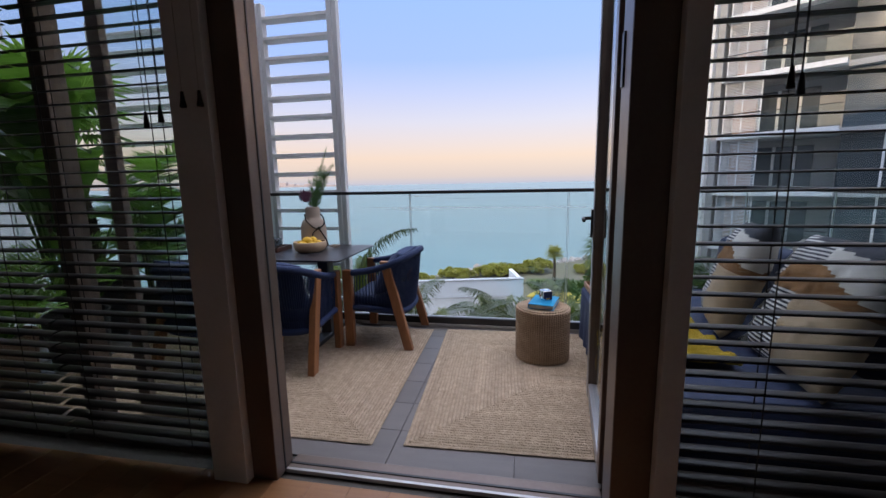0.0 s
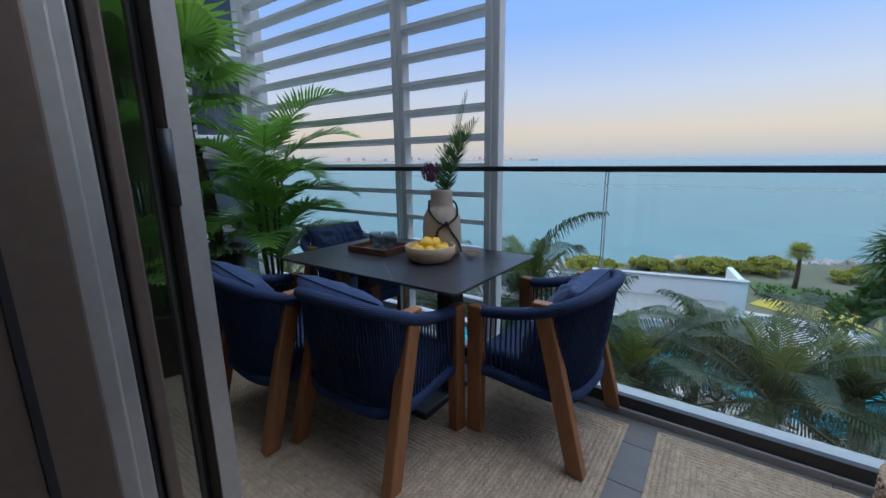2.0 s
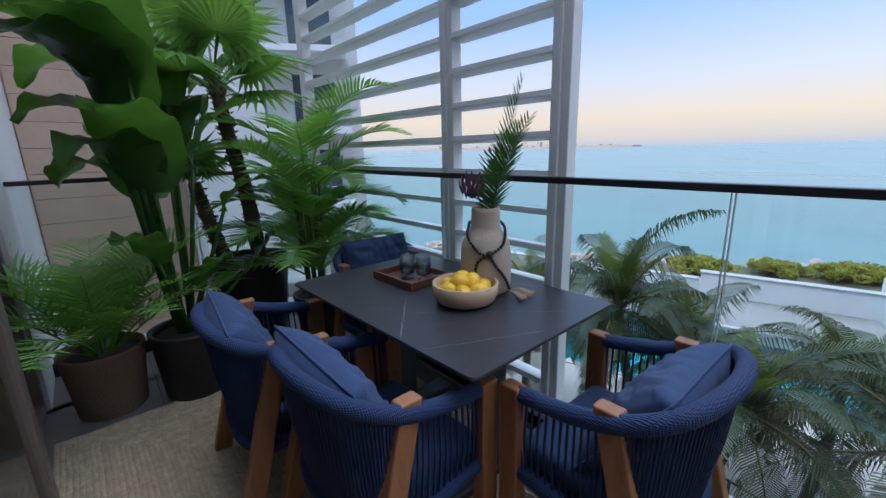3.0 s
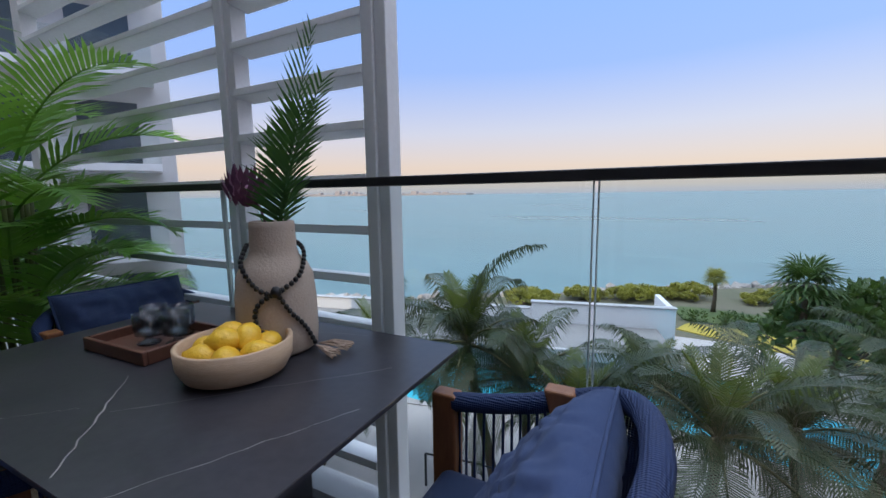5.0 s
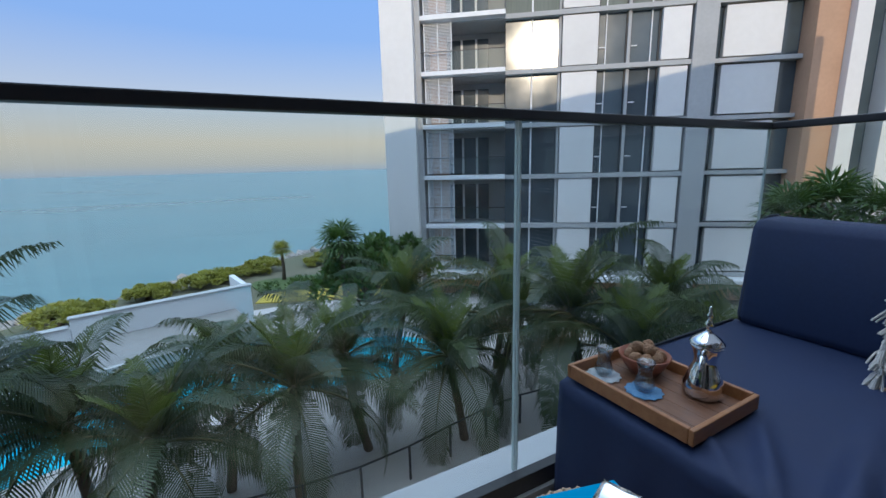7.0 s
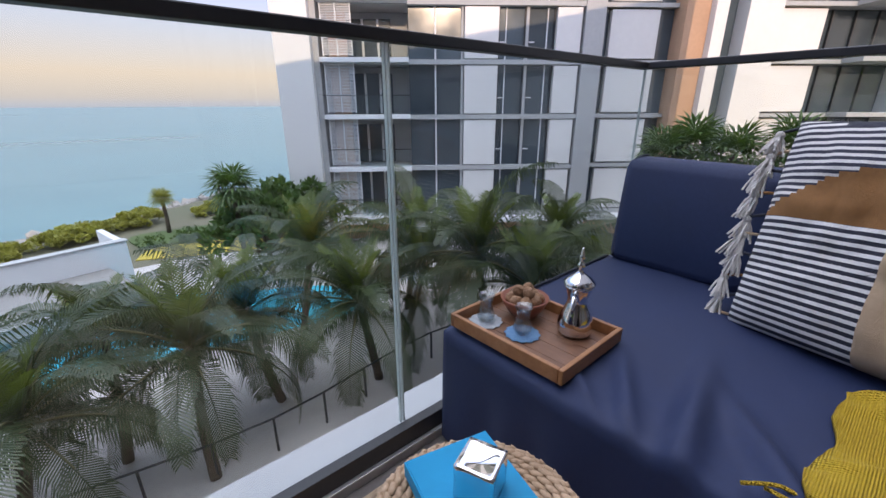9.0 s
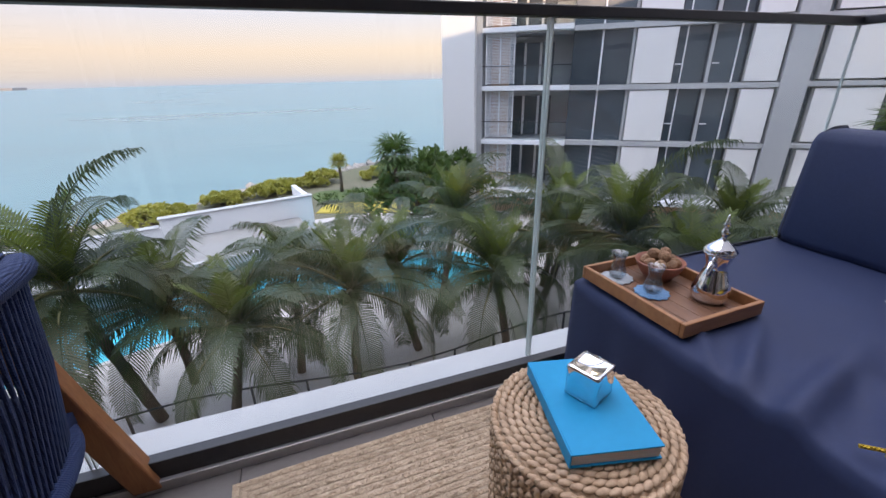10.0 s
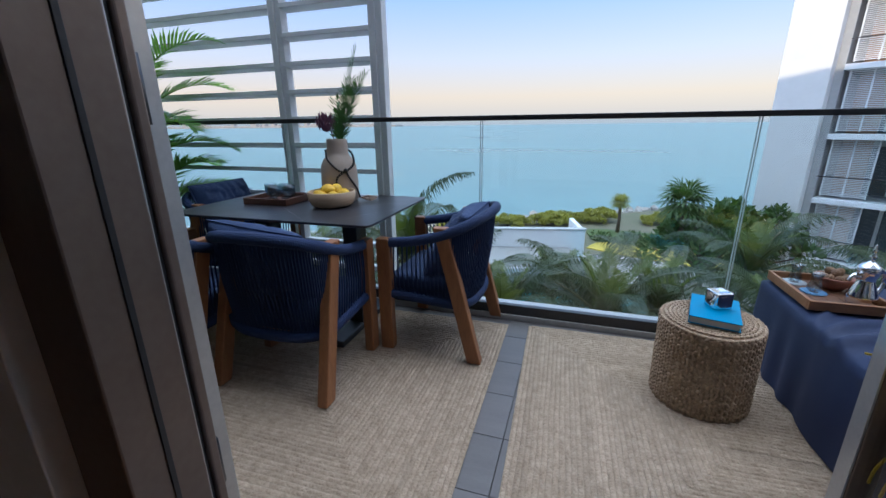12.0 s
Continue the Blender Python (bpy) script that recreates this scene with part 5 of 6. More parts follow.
# ---- potted plants ----
def planter(name, mat, r0, r1, h, m, label, soil=0.04):
    root = tagged(base(name, m), label, "potted plant")
    bm = bmesh.new()
    lathe(bm, [(0.0, 0.0), (r0, 0.0), (r0 + 0.008, 0.01), (r1, h - 0.02), (r1 + 0.006, h - 0.012), (r1 + 0.005, h), (r1 - 0.012, h), (r1 - 0.016, h - soil)], 36)
    put(bm, "pot", mat, root, True)
    bm = bmesh.new()
    lathe(bm, [(0.0, h - soil + 0.012), (r1 * 0.5, h - soil + 0.016), (r1 - 0.014, h - soil)], 24)
    put(bm, "soil", M_SOIL, root, True)
    return root


fan = planter("fan_palm", M_POT, 0.20, 0.27, 0.66, pose(-2.72, 3.30, -0.012), "tall artificial fan palm with two trunks in a black pot")
rng = random.Random(21)
for trunk, tall in (((smooth_path([(0.02, 0.08, 0.6), (0.0, 0.05, 1.1), (-0.05, 0.0, 1.5), (-0.06, -0.04, 1.88)], 7)), True), ((smooth_path([(-0.02, -0.12, 0.6), (-0.05, -0.19, 0.9), (-0.07, -0.25, 1.2)], 7)), False)):
    bm = bmesh.new()
    tube(bm, trunk, [(0.052 if tall else 0.046) * (1 - 0.012 * k) + 0.004 * (k % 2) for k in range(len(trunk))], 10)
    for p in trunk[1:-1]:
        for _ in range(9):
            a = rng.uniform(0, 6.28)
            d = Vector((math.cos(a), math.sin(a), 0.5))
            o = p + Vector((math.cos(a), math.sin(a), 0)) * 0.045 + Vector((0, 0, rng.uniform(-0.03, 0.03)))
            tube(bm, [o, o + d * 0.022], [0.009, 0.003], 4)
    put(bm, "trunk", M_BARK, fan, True)
    bm = bmesh.new()
    top = trunk[-1]
    for k in range(13 if tall else 6):
        az = k * 2.399 + 0.5
        el = (1.15 - 1.25 * k / 13) if tall else (1.0 - 0.9 * k / 6)
        fan_leaf(bm, top - Vector((0, 0, 0.012 * k if tall else 0)), az, el, rng.uniform(0.26, 0.45) if tall else rng.uniform(0.13, 0.24), rng.uniform(0.40, 0.50) if tall else 0.27, 26, rng)
    put(bm, "fan_leaves", M_FAN, fan)

are = planter("areca_palm", M_POT, 0.13, 0.17, 0.36, pose(-2.46, 3.68, -0.012), "bushy areca palm with feathery bright green leaves")
rng = random.Random(31)
bm = bmesh.new()
for k in range(9):
    a = k * 0.7
    tube(bm, smooth_path([(0.05 * math.cos(a), 0.05 * math.sin(a), 0.3), (0.07 * math.cos(a), 0.07 * math.sin(a), 0.6), (0.10 * math.cos(a), 0.10 * math.sin(a), 1.25)], 4), 0.011, 6)
put(bm, "canes", M_STEM, are, True)
bm = bmesh.new()
for k in range(30):
    az, h = k * 2.399, 0.45 + 0.95 * (k / 30)
    r = 0.06 + 0.04 * rng.random()
    frond(bm, (r * math.cos(az), r * math.sin(az), h), az, 1.25 - 0.6 * rng.random(), rng.uniform(0.52, 0.78), 1.4, 32, 0.25, 0.022, rng, hang=0.25, lift=0.3, stem=0.007, bare=0.2)
put(bm, "fronds", M_ARECA, are)

ban = planter("banana_plant", M_POT, 0.16, 0.20, 0.40, pose(-2.30, 2.82, 0), "tall banana plant with broad glossy leaves in a black pot")
rng = random.Random(41)
bm = bmesh.new()
for k in range(17):
    az = -2.0 + 1.7 * math.sin(k * 2.399)
    st = rng.uniform(0.75, 1.45)
    paddle_leaf(bm, (0.05 * math.cos(az), 0.05 * math.sin(az), 0.36), az, 1.50 - 0.10 * rng.random(), st, rng.uniform(0.55, 0.8), rng.uniform(0.26, 0.36), rng.uniform(1.7, 2.9), k)
for az, el, st, ln, w, dr in ((1.35, 1.42, 0.95, 0.58, 0.20, 1.5), (0.6, 1.15, 0.34, 0.30, 0.20, 1.1), (1.2, 0.80, 0.40, 0.36, 0.13, -0.2), (1.0, 1.2, 0.75, 0.40, 0.14, 1.6), (-0.6, 1.2, 0.5, 0.4, 0.2, 1.5)):
    paddle_leaf(bm, (0.04, 0, 0.36), az, el, st, ln, w, dr, st * 9)
put(bm, "leaves", M_BANANA, ban, True)

bas = planter("small_palm", M_BASKET, 0.15, 0.19, 0.36, pose(-2.42, 2.42, 0), "young feather palm in a woven basket planter")
rng = random.Random(51)
bm = bmesh.new()
for k in range(20):
    az = k * 2.399
    frond(bm, (0.03 * math.cos(az), 0.03 * math.sin(az), 0.3), az, 1.4 - 0.7 * rng.random(), rng.uniform(0.6, 1.05), 1.0, 30, 0.24, 0.017, rng, hang=0.25, stem=0.008, bare=0.25)
put(bm, "fronds", M_ARECA, bas)

# ---- outside: palms, trees, pool, sea wall ----
def from_eye(deg, dist):
    return 0.47 + dist * math.sin(radians(deg)), 3.02 + dist * math.cos(radians(deg))


palms = [coconut_palm(3.5, 3.5, 61, 0.7), coconut_palm(3.9, 3.2, 62, -0.8), coconut_palm(3.6, 3.7, 63, 1.0)]
SPOTS = ((-10.5, 10.6, 0, 20), (6, 11.0, 2, 80), (13, 12.6, 0, 140), (28.5, 12.0, 0, 200), (46, 13.0, 1, 300), (-26, 12.5, 1, 10), (-2, 12.8, 1, 250), (54, 12.5, 2, 60), (64, 13, 0, 170),
         (38, 14, 2, 330), (-38, 14, 2, 120), (-50, 14, 0, 220), (74, 14, 1, 100), (-18, 12.5, 2, 280), (-62, 16, 1, 160), (37, 17, 1, 95), (22, 17, 2, 30), (57, 17, 1, 200))
TALL = {-26: 1.18, 46: 1.15, -10.5: 0.9, 6: 0.95, -2: 0.86, 13: 0.92, 28.5: 0.96, -18: 0.95}
used = set()
for deg, dist, kind, turn in SPOTS:
    x, y = from_eye(deg, dist)
    m = pose(x, y, GROUND, 0, 0, turn)
    if kind in used:
        palm = copy_thing(palms[kind], m)
    else:
        used.add(kind)
        palm = palms[kind]
        palm.matrix_basis = m
    palm.scale = (TALL[deg] ** 0.5, TALL[deg] ** 0.5, TALL[deg]) if deg in TALL else (1, 1, 1)


def broad_tree(seed, height, spread, per, label, mat, size=0.3):
    rng = random.Random(seed)
    root = tagged(base("tree"), label, "tree", "trees by the shore")
    bm = bmesh.new()
    tips = []
    for k in range(30):
        a, r = k * 2.399, spread * rng.uniform(0.25, 1.0)
        tip = Vector((r * math.cos(a), r * math.sin(a), height * (0.95 - 0.42 * (r / spread) ** 2 - rng.uniform(0, 0.3))))
        tube(bm, smooth_path([(0, 0, height * 0.25), tip * 0.5 + Vector((0, 0, height * 0.1)), tip], 4), [0.09 - 0.008 * i for i in range(9)], 5)
        tips.append((tip, spread * rng.uniform(0.10, 0.19)))
    tube(bm, [(0, 0, 0), (0.05, 0, height * 0.15), (0, 0, height * 0.3)], [0.2, 0.15, 0.11], 8)
    put(bm, "trunk", M_BARK, root, True)
    bm = bmesh.new()
    leaf_clumps(bm, tips, per, size, rng)
    put(bm, "leaves", mat, root)
    return root


t1 = broad_tree(71, 5.1, 3.1, 75, "leafy green tree with rounded clumps by the pool", M_TREE, 0.40)
t1.matrix_basis = pose(*from_eye(16.5, 24), GROUND)
copy_thing(t1, pose(*from_eye(21, 27), GROUND, 0, 0, 140))
t2 = broad_tree(72, 2.1, 2.4, 110, "low coastal tree near the water, sunlight put into its leaf colour", M_SUNLIT_LEAF, 0.3)
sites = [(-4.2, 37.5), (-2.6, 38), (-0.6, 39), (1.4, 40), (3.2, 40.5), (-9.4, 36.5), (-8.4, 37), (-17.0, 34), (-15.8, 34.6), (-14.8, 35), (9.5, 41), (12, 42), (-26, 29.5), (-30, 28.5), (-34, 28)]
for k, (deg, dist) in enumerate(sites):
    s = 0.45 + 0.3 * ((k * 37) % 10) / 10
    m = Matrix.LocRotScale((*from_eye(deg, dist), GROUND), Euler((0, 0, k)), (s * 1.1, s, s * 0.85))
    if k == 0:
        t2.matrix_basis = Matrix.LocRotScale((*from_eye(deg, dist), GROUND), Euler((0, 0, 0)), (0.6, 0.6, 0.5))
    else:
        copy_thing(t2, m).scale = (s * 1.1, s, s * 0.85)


def fan_tree(h, r, seed, label, group):
    rng = random.Random(seed)
    root = tagged(base("fan_palm_tree"), label, "palm tree", group)
    bm = bmesh.new()
    tube(bm, [(0, 0, 0), (0.06, 0, h * 0.5), (0, 0, h)], [0.17, 0.13, 0.12], 8)
    put(bm, "trunk", M_BARK, root, True)
    bm = bmesh.new()
    for k in range(26):
        fan_leaf(bm, (0, 0, h), k * 2.399, 1.2 - 1.9 * k / 26, r * 0.45, r * 0.75, 14, rng)
    # shore palm gets the leaf colour with sunlight painted in, tower palms plain green
    put(bm, "crown", M_SUNLIT_LEAF if seed == 1 else M_TREE, root)
    return root


ft = fan_tree(2.7, 0.95, 1, "small fan palm near the shore, low sun put into its crown colour", "fan palms by the shore")
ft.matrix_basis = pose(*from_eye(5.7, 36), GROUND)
fb = fan_tree(5.2, 1.5, 2, "dark green fan palm beside the tower", "fan palms by the tower")
fb.matrix_basis = pose(*from_eye(13.5, 23), GROUND)
for deg, dist, s in ((68, 25, 1.12), (71, 26, 1.2), (75, 25, 1.15), (80, 26, 1.2)):
    copy_thing(fb, pose(*from_eye(deg, dist), GROUND, 0, 0, deg * 9)).scale = (s, s, s * 1.12)

# pool: curved basin with pale coping
def flat_shape(name, mat, pts, z0, z1, n=10):
    bm = bmesh.new()
    run = smooth_path([(x, y, 0) for x, y in pts + [pts[0]]], n)[:-1]
    lo, hi = [bm.verts.new((p.x, p.y, z0)) for p in run], [bm.verts.new((p.x, p.y, z1)) for p in run]
    bm.faces.new(hi)
    for k in range(len(run)):
        bm.faces.new((lo[k], lo[(k + 1) % len(run)], hi[(k + 1) % len(run)], hi[k]))
    bmesh.ops.recalc_face_normals(bm, faces=bm.faces)
    return put(bm, name, mat)


PO = [(x, y + 4.2) for x, y in [(-13, 17.0), (-8, 19.5), (-3, 21.0), (2.0, 22.0), (5.5, 20.0), (9, 17.8), (8.5, 14.6), (4.0, 15.2), (-1, 16.2), (-5, 14.6), (-10, 13.6)]]
structure(flat_shape("pool_coping", M_PAVE, [(x * 1.06 - 0.1, (y - 21.7) * 1.12 + 21.7) for x, y in PO], GROUND + 0.007, GROUND + 0.05), "pale stone coping round the pool", "coping")
structure(flat_shape("pool", M_POOL, PO, GROUND + 0.01, GROUND + 0.056), "bright turquoise swimming pool below the palms", "pool")
structure(flat_shape("lawn", M_GRASSLIT, [(1.5, 33.5), (8, 31.0), (12.5, 31.5), (13, 34), (8, 34.2), (3, 35.5)], GROUND, GROUND + 0.06), "yellow lawn edge by the promenade, sunlight put into its colour", "lawn")
for pts in ([(-9, 8), (-2, 9), (4, 9), (10, 8.5), (16, 8), (16, 11.5), (9, 12), (3, 12.2), (-3, 11.8), (-9, 11.5)], [(2, 36), (9, 34.8), (14, 35.5), (14, 39), (8, 39), (2, 39.5)]):
    structure(flat_shape("planting_bed", M_GRASS, pts, GROUND + 0.007, GROUND + 0.12), "low green planting bed", "planting bed")
rng = random.Random(81)
bm = bmesh.new()
leaf_clumps(bm, [(Vector((rng.uniform(2, 14), rng.uniform(35, 36.5), GROUND + 0.35)), 0.5) for _ in range(40)] + [(Vector((rng.uniform(-8, 16), rng.uniform(8.5, 11.5), GROUND + 0.3)), 0.55) for _ in range(60)], 60, 0.22, rng)
tagged(put(bm, "hedge", M_TREE), "low clipped hedge and undergrowth in the beds", "hedge", kind="stuff")
bm = bmesh.new()
for k in range(320):
    r = rng.uniform(0.25, 0.6)
    p, q = rng.choice(list(zip(SHORE[1:9], SHORE[2:10])))
    o = Vector(p).lerp(Vector(q), rng.random())
    m = Matrix.Translation((o.x + rng.uniform(-0.3, 0.3), o.y + rng.uniform(-0.2, 1.6), GROUND - 0.3 + rng.uniform(-0.5, 0.3))) @ Euler((rng.random() * 6, rng.random() * 6, 0)).to_matrix().to_4x4() @ Matrix.Diagonal((r * 1.3, r, r * 0.8, 1))
    bmesh.ops.create_icosphere(bm, subdivisions=1, radius=1, matrix=m)
tagged(put(bm, "shore_rocks", M_ROCK), "pale boulder breakwater along the shore", "rocks", kind="stuff")

# poolside pavilion: long white parapet and a lower flat roof in front
pav = base("pavilion", pose(1.2, 27.6, GROUND, 0, 0, 13))
tagged(pav, "low white pool pavilion with a long parapet and flat roof", "building")
box("parapet", M_WHITE, -7.6, 0, 0, 0.35, 0, 2.85, pav, 0.03)
box("parapet_cap", M_TOWERGREY, -7.65, 0.05, -0.06, 0.41, 2.851, 2.93, pav, 0.01)
box("parapet", M_WHITE, -24, -7.61, 0, 0.35, 0, 2.45, pav, 0.03)
box("parapet_cap", M_TOWERGREY, -24.05, -7.66, -0.06, 0.41, 2.451, 2.53, pav, 0.01)
box("roof", M_ROOF, -24, -0.9, -4.2, -0.01, 1.55, 1.75, pav, 0.03)
box("roof_edge", M_TOWERGREY, -24, -0.9, -4.45, -4.21, 1.35, 1.85, pav, 0.03)
box("front_wall", M_TOWERGREY, -23.5, -1.2, -3.4, -3.2, 0.0, 1.549, pav, 0.02)
box("return_wall", M_WHITE, -0.3, 0.0, 0.351, 3.5, 0, 2.85, pav, 0.03)

fence = base("pool_fence")
tagged(fence, "steel posts and glass pool fence along the path", "fence")
for k in range(14):
    x, y = -6 + k * 1.5, 13.2 + 0.35 * math.sin(k * 0.8)
    box("fence_post", M_CHARCOAL, x - 0.03, x + 0.03, y - 0.03, y + 0.03, GROUND, GROUND + 1.1, fence, 0.004)
bm = bmesh.new()
tube(bm, [(-6 + k * 1.5, 13.2 + 0.35 * math.sin(k * 0.8), GROUND + 1.11) for k in range(14)], 0.03, 6)
put(bm, "fence_rail", M_CHARCOAL, fence, True)

# ---- apartment tower across the garden ----
TW = Matrix.Translation((0.7 + 28 * 0.602, 3.05 + 28 * 0.799, 0)) @ Matrix.Rotation(radians(-37), 4, 'Z')
tower = base("apartment_tower", TW)
tagged(tower, "apartment tower with pale cladding panels, louvred balconies and dark glazing", "building")
FL, Z0, NF = 3.26, -6.05, 8
ZT = Z0 + FL * NF
box("side_wall", M_PANEL, -8.3, -6.2, -1.2, 9, GROUND, ZT, tower, 0.02)
box("side_return", M_TOWERGREY, -6.199, -5.85, -0.6, 9, GROUND, ZT, tower, 0.02)
box("core_wall", M_TOWERGREY, -5.849, 11.6, 2.4, 9, GROUND, ZT, tower, 0.0)
box("core_wall", M_TOWERGREY, 11.601, 44, 1.2, 9, GROUND, ZT, tower, 0.0)
box("plinth", M_TOWERTAN, -5.8, 44, 0.5, 1.19, GROUND, Z0 - 0.5, tower, 0.02)
box("pier", M_TOWERGREY, 10.35, 11.6, -0.25, 1.19, GROUND, ZT, tower, 0.02)
box("pier", M_TOWERTAN, 16.4, 17.9, -0.6, 1.19, GROUND, ZT, tower, 0.02)
box("pier", M_PANEL, 17.91, 18.7, -1.1, 1.19, GROUND, ZT, tower, 0.02)
box("pier", M_TOWERGLASS, 18.71, 20.2, 0.3, 1.19, GROUND, ZT, tower, 0.02)
box("pier", M_PANEL, 20.21, 22.4, -0.8, 1.19, GROUND, ZT, tower, 0.02)
box("pier", M_PANEL, 31.5, 44, -2.2, 1.19, GROUND, ZT, tower, 0.02)
bm = bmesh.new()
for k in range(34):
    slab(bm, -0.85, 0.85, -0.02, 0.02, 0.1 + k * 0.085, 0.135 + k * 0.085)
for x in (-0.87, 0, 0.87):
    slab(bm, x - 0.03, x + 0.03, -0.03, 0.03, 0.05, 3.0)


def pieces(name, mat, x0, x1, y0, y1, z0, z1, offsets, bevel=0.01):
    """The same piece on every storey."""
    first = None
    for dz in offsets:
        if first is None:
            first = box(name, mat, x0, x1, y0, y1, z0, z1, tower, bevel)
            first.matrix_basis = Matrix.Translation((0, 0, dz))
        else:
            again(first, tower, Matrix.Translation((0, 0, dz)))


ALLF = [Z0 + FL * k for k in range(NF)]
first = put(bm, "balcony_louvre", M_WHITE, tower)
for k, z in enumerate(ALLF):
    m = Matrix.Translation((-4.75, -0.45, z + 0.1))
    if k == 0:
        first.matrix_basis = m
    else:
        again(first, tower, m)
pieces("slab_edge", M_TOWERGREY, -5.8, 10.349, -0.15, 2.39, -0.28, 0.0, ALLF)
pieces("balcony_slab", M_WHITE, -5.8, -0.5, -0.9, -0.151, -0.22, 0.05, ALLF)
pieces("balcony_wall", M_TOWERTAN, -5.8, -4.6, 2.2, 2.39, 0.01, 2.97, ALLF)
pieces("balcony_door", M_TOWERGLASS, -4.55, -1.7, 2.25, 2.39, 0.05, 2.6, ALLF)
pieces("balcony_door_frame", M_WHITE, -3.6, -3.45, 2.15, 2.24, 0.05, 2.6, ALLF)
pieces("balcony_door_frame", M_WHITE, -2.6, -2.45, 2.15, 2.24, 0.05, 2.6, ALLF)
pieces("balcony_glass", M_GLASS, -3.85, -0.5, -0.86, -0.84, 0.06, 1.15, ALLF, 0)
pieces("balcony_handrail", M_CHARCOAL, -5.8, -0.5, -0.88, -0.82, 1.151, 1.2, ALLF, 0)
pieces("glazing", M_TOWERGLASS, -0.5, 2.85, 0.3, 0.4, 0.01, 2.97, ALLF[:5], 0)
pieces("curtained_glazing", M_CURTAIN, -0.5, 2.85, 0.3, 0.4, 0.01, 2.97, ALLF[5:], 0)
pieces("mullion", M_WHITE, 1.1, 1.2, 0.2, 0.299, 0.01, 2.97, ALLF)
pieces("mullion", M_TOWERGREY, 2.75, 2.9, 0.1, 0.299, 0.01, 2.97, ALLF)
pieces("cladding", M_PANEL, 2.95, 5.05, -0.10, 0.3, 0.06, 2.92, ALLF, 0.02)
pieces("cladding", M_PANEL, 8.65, 10.2, -0.10, 0.3, 0.06, 2.92, ALLF, 0.02)
for a, b in ((5.1, 6.75), (6.95, 8.6)):
    pieces("window_pane", M_TOWERGLASS, a, b, 0.32, 0.42, 0.02, 2.96, ALLF[:5], 0)
    pieces("curtained_pane", M_CURTAIN, a, b, 0.32, 0.42, 0.02, 2.96, ALLF[5:], 0)
    for x in (a, a + 0.42 if a < 6 else b - 0.5, b - 0.06):
        pieces("window_bar", M_WHITE if x not in (a, b - 0.06) else M_CHARCOAL, x, x + 0.06, 0.2, 0.319, 0.02, 2.96, ALLF, 0)
    pieces("window_transom", M_WHITE, a + 0.06, a + 0.42, 0.22, 0.319, 1.0, 1.06, ALLF, 0)
pieces("window_post", M_TOWERGREY, 6.76, 6.94, 0.05, 0.42, 0.01, 2.97, ALLF)
pieces("slab_edge", M_TOWERGREY, 11.61, 16.39, 0.2, 1.19, -0.25, 0.0, ALLF)
pieces("cladding", M_PANEL, 12.2, 15.3, 0.3, 0.7, 0.1, 2.9, ALLF, 0.02)
pieces("window_pane", M_TOWERGLASS, 11.61, 12.15, 0.7, 0.8, 0.01, 2.97, ALLF, 0)
pieces("window_pane", M_TOWERGLASS, 15.35, 16.39, 0.7, 0.8, 0.01, 2.97, ALLF, 0)
pieces("slab_edge", M_TOWERGREY, 22.41, 31.49, -0.6, 1.19, -0.25, 0.0, ALLF)
pieces("cladding", M_PANEL, 22.6, 25.6, -0.4, 0.2, 0.1, 2.9, ALLF, 0.02)
pieces("window_pane", M_TOWERGLASS, 25.7, 31.49, 0.4, 0.5, 0.01, 2.97, ALLF, 0)
pieces("balcony_slab", M_TOWERGREY, 27.2, 31.4, -2.0, -0.61, -0.22, 0.05, ALLF)
pieces("balcony_glass", M_GLASS, 27.2, 31.4, -1.95, -1.93, 0.06, 1.15, ALLF, 0)
for x in (26.6, 28.2, 29.8):
    pieces("mullion", M_CHARCOAL, x, x + 0.1, 0.25, 0.399, 0.01, 2.97, ALLF, 0)
box("roof_slab", M_WHITE, -6, 44, -1.2, 9, ZT + 0.01, ZT + 0.4, tower, 0.02)
box("base_ledge", M_WHITE, -5.8, 10.3, -1.0, -0.16, Z0 - 0.5, Z0 - 0.23, tower, 0.02)
box("base_ledge", M_WHITE, 11.61, 31.4, -0.9, 0.19, Z0 - 0.5, Z0 - 0.26, tower, 0.02)

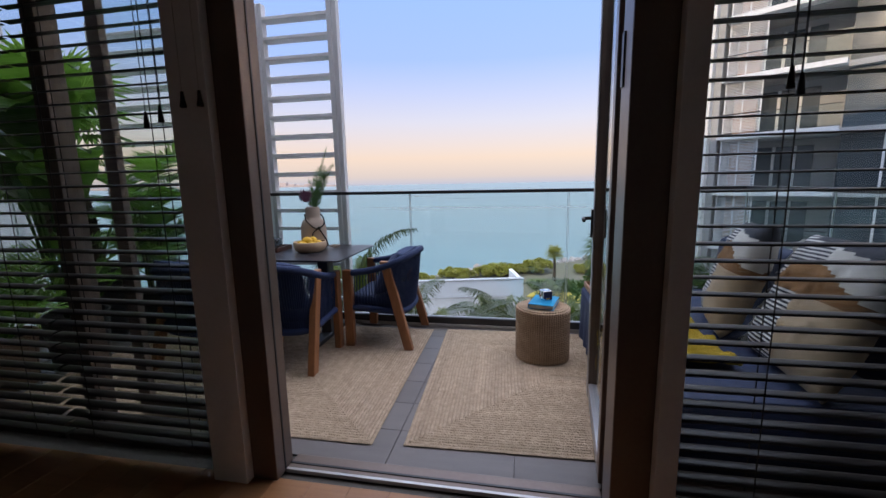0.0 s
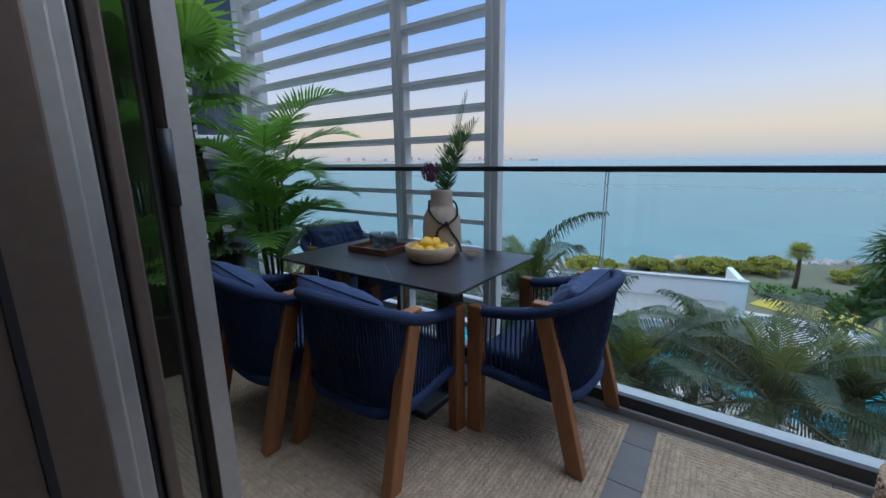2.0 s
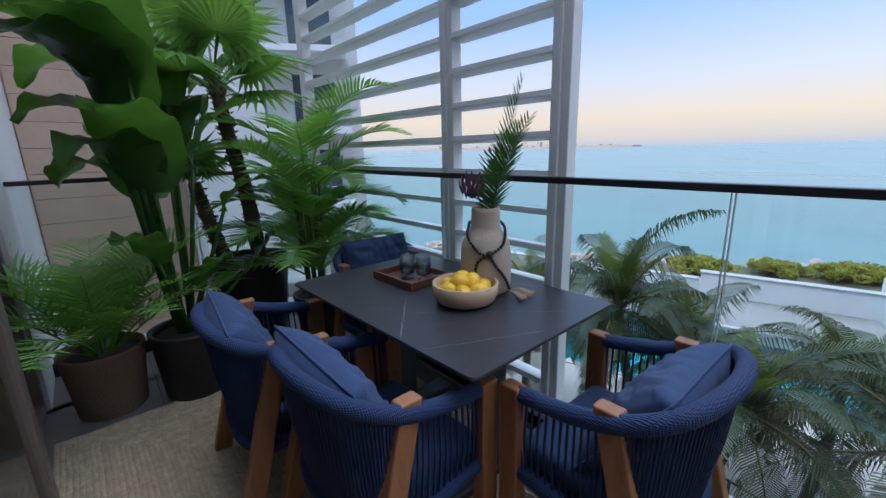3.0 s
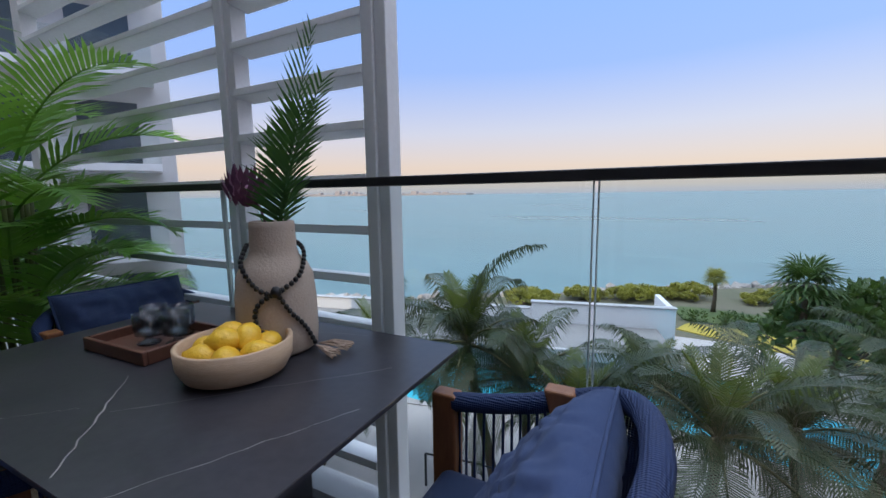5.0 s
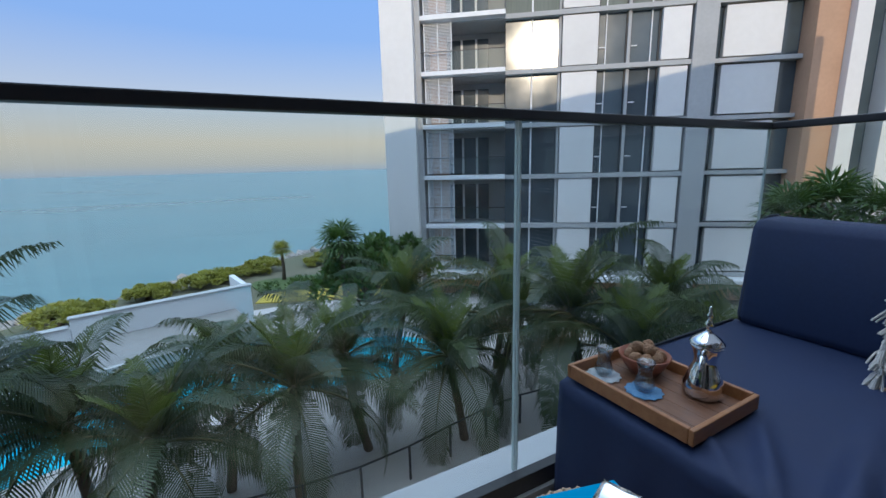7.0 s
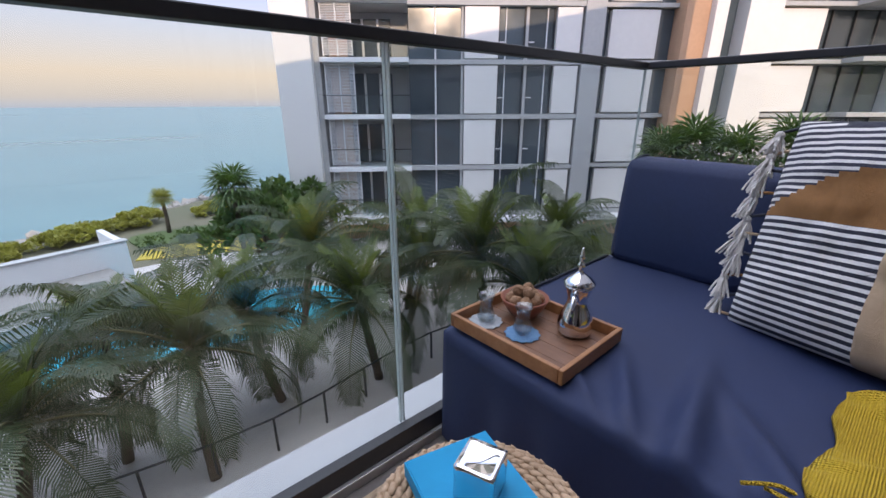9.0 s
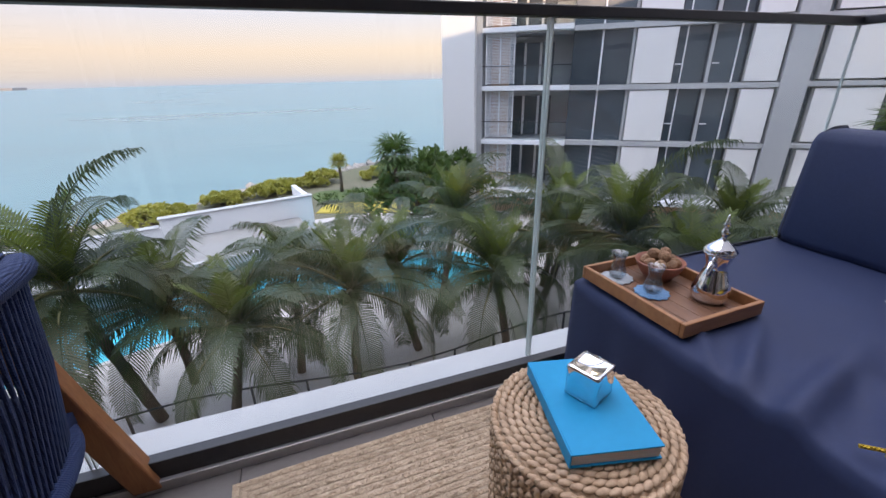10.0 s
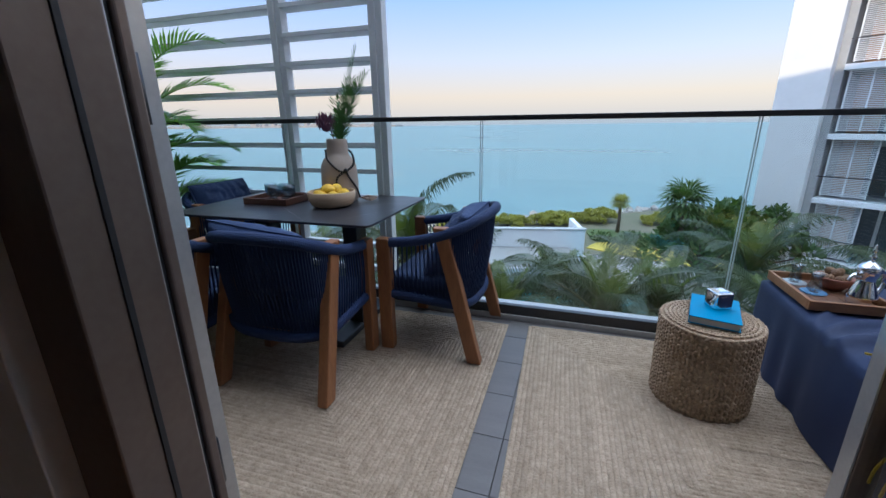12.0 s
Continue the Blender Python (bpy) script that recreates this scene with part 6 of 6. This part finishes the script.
# ---- neighbouring flats at the open end ----
nb = base("neighbour_wing")
tagged(nb, "neighbouring wing with beige cladding and a white corner wall", "building")
box("backing_wall", M_WOODPANEL, -5.2, -4.62, 2.152, 3.30, GROUND, 9, nb, 0.0)
bm = bmesh.new()
slab(bm, -4.62, -4.60, 2.16, 3.30, 0.0, 0.212, 0.003)
first = put(bm, "cladding_board", M_WOODPANEL, nb)
for k in range(34):
    m = Matrix.Translation((0, 0, -2.0 + k * 0.216))
    if k == 0:
        first.matrix_basis = m
    else:
        again(first, nb, m)
box("corner_wall", M_WHITE, -5.2, -4.55, 3.301, 3.42, GROUND, 9, nb, 0.01)
box("white_wall", M_WHITE, -6.2, -5.21, 3.30, 4.4, GROUND, 9, nb, 0.01)
far = base("white_apartments", pose(-20.5, 6.7, 0, 0, 0, 62))
tagged(far, "white apartment block with railed balconies beyond the plants", "building")
box("body", M_FACADE, -7, 7, 0, 6, GROUND, 12, far, 0.02)
for k in range(6):
    z = -7.6 + k * 3.25
    box("balcony_slab", M_WHITE, -6.5, 6.5, -1.6, -0.001, z, z + 0.25, far, 0.01)
    box("balcony_glass", M_GLASS, -6.5, 6.5, -1.58, -1.56, z + 0.26, z + 1.3, far, 0)
    for x in (-4.8, -1.4, 2.0, 5.0):
        box("window", M_TOWERGLASS, x - 0.9, x + 0.9, -0.05, -0.002, z + 0.3, z + 2.6, far, 0)
    bm = bmesh.new()
    for j in range(26):
        slab(bm, 0.2, 1.8, -1.62, -1.60, z + 0.3 + j * 0.11, z + 0.35 + j * 0.11)
    put(bm, "louvre", M_WHITE, far)

# ---- floor pieces ----
bm = bmesh.new()
slab(bm, 0.0015, 0.5985, 0.0015, 0.2985, -0.012, 0.0, 0.0015)
tile = put(bm, "tile", M_TILE, floor_out)
k = 0
for i in range(10):
    for j in range(7):
        m = Matrix.Translation((-3.24 + i * 0.6 + (0.06 if i == 0 else 0), 2.081 + j * 0.2745, 0)) @ Matrix.Diagonal((1, 0.915, 1, 1))
        if k == 0:
            tile.matrix_basis = m
        else:
            again(tile, floor_out, m)
        k += 1
bm = bmesh.new()
slab(bm, 0.001, 0.179, 0.0, 2.6, -0.02, 0.0, 0.002)
plank = put(bm, "plank", M_WOODFLOOR, floor_in)
for i in range(36):
    for j, y in enumerate((-0.68, -3.29)):
        m = Matrix.Translation((-2.98 + i * 0.18, y, 0))
        if i == 0 and j == 0:
            plank.matrix_basis = m
        else:
            again(plank, floor_in, m)
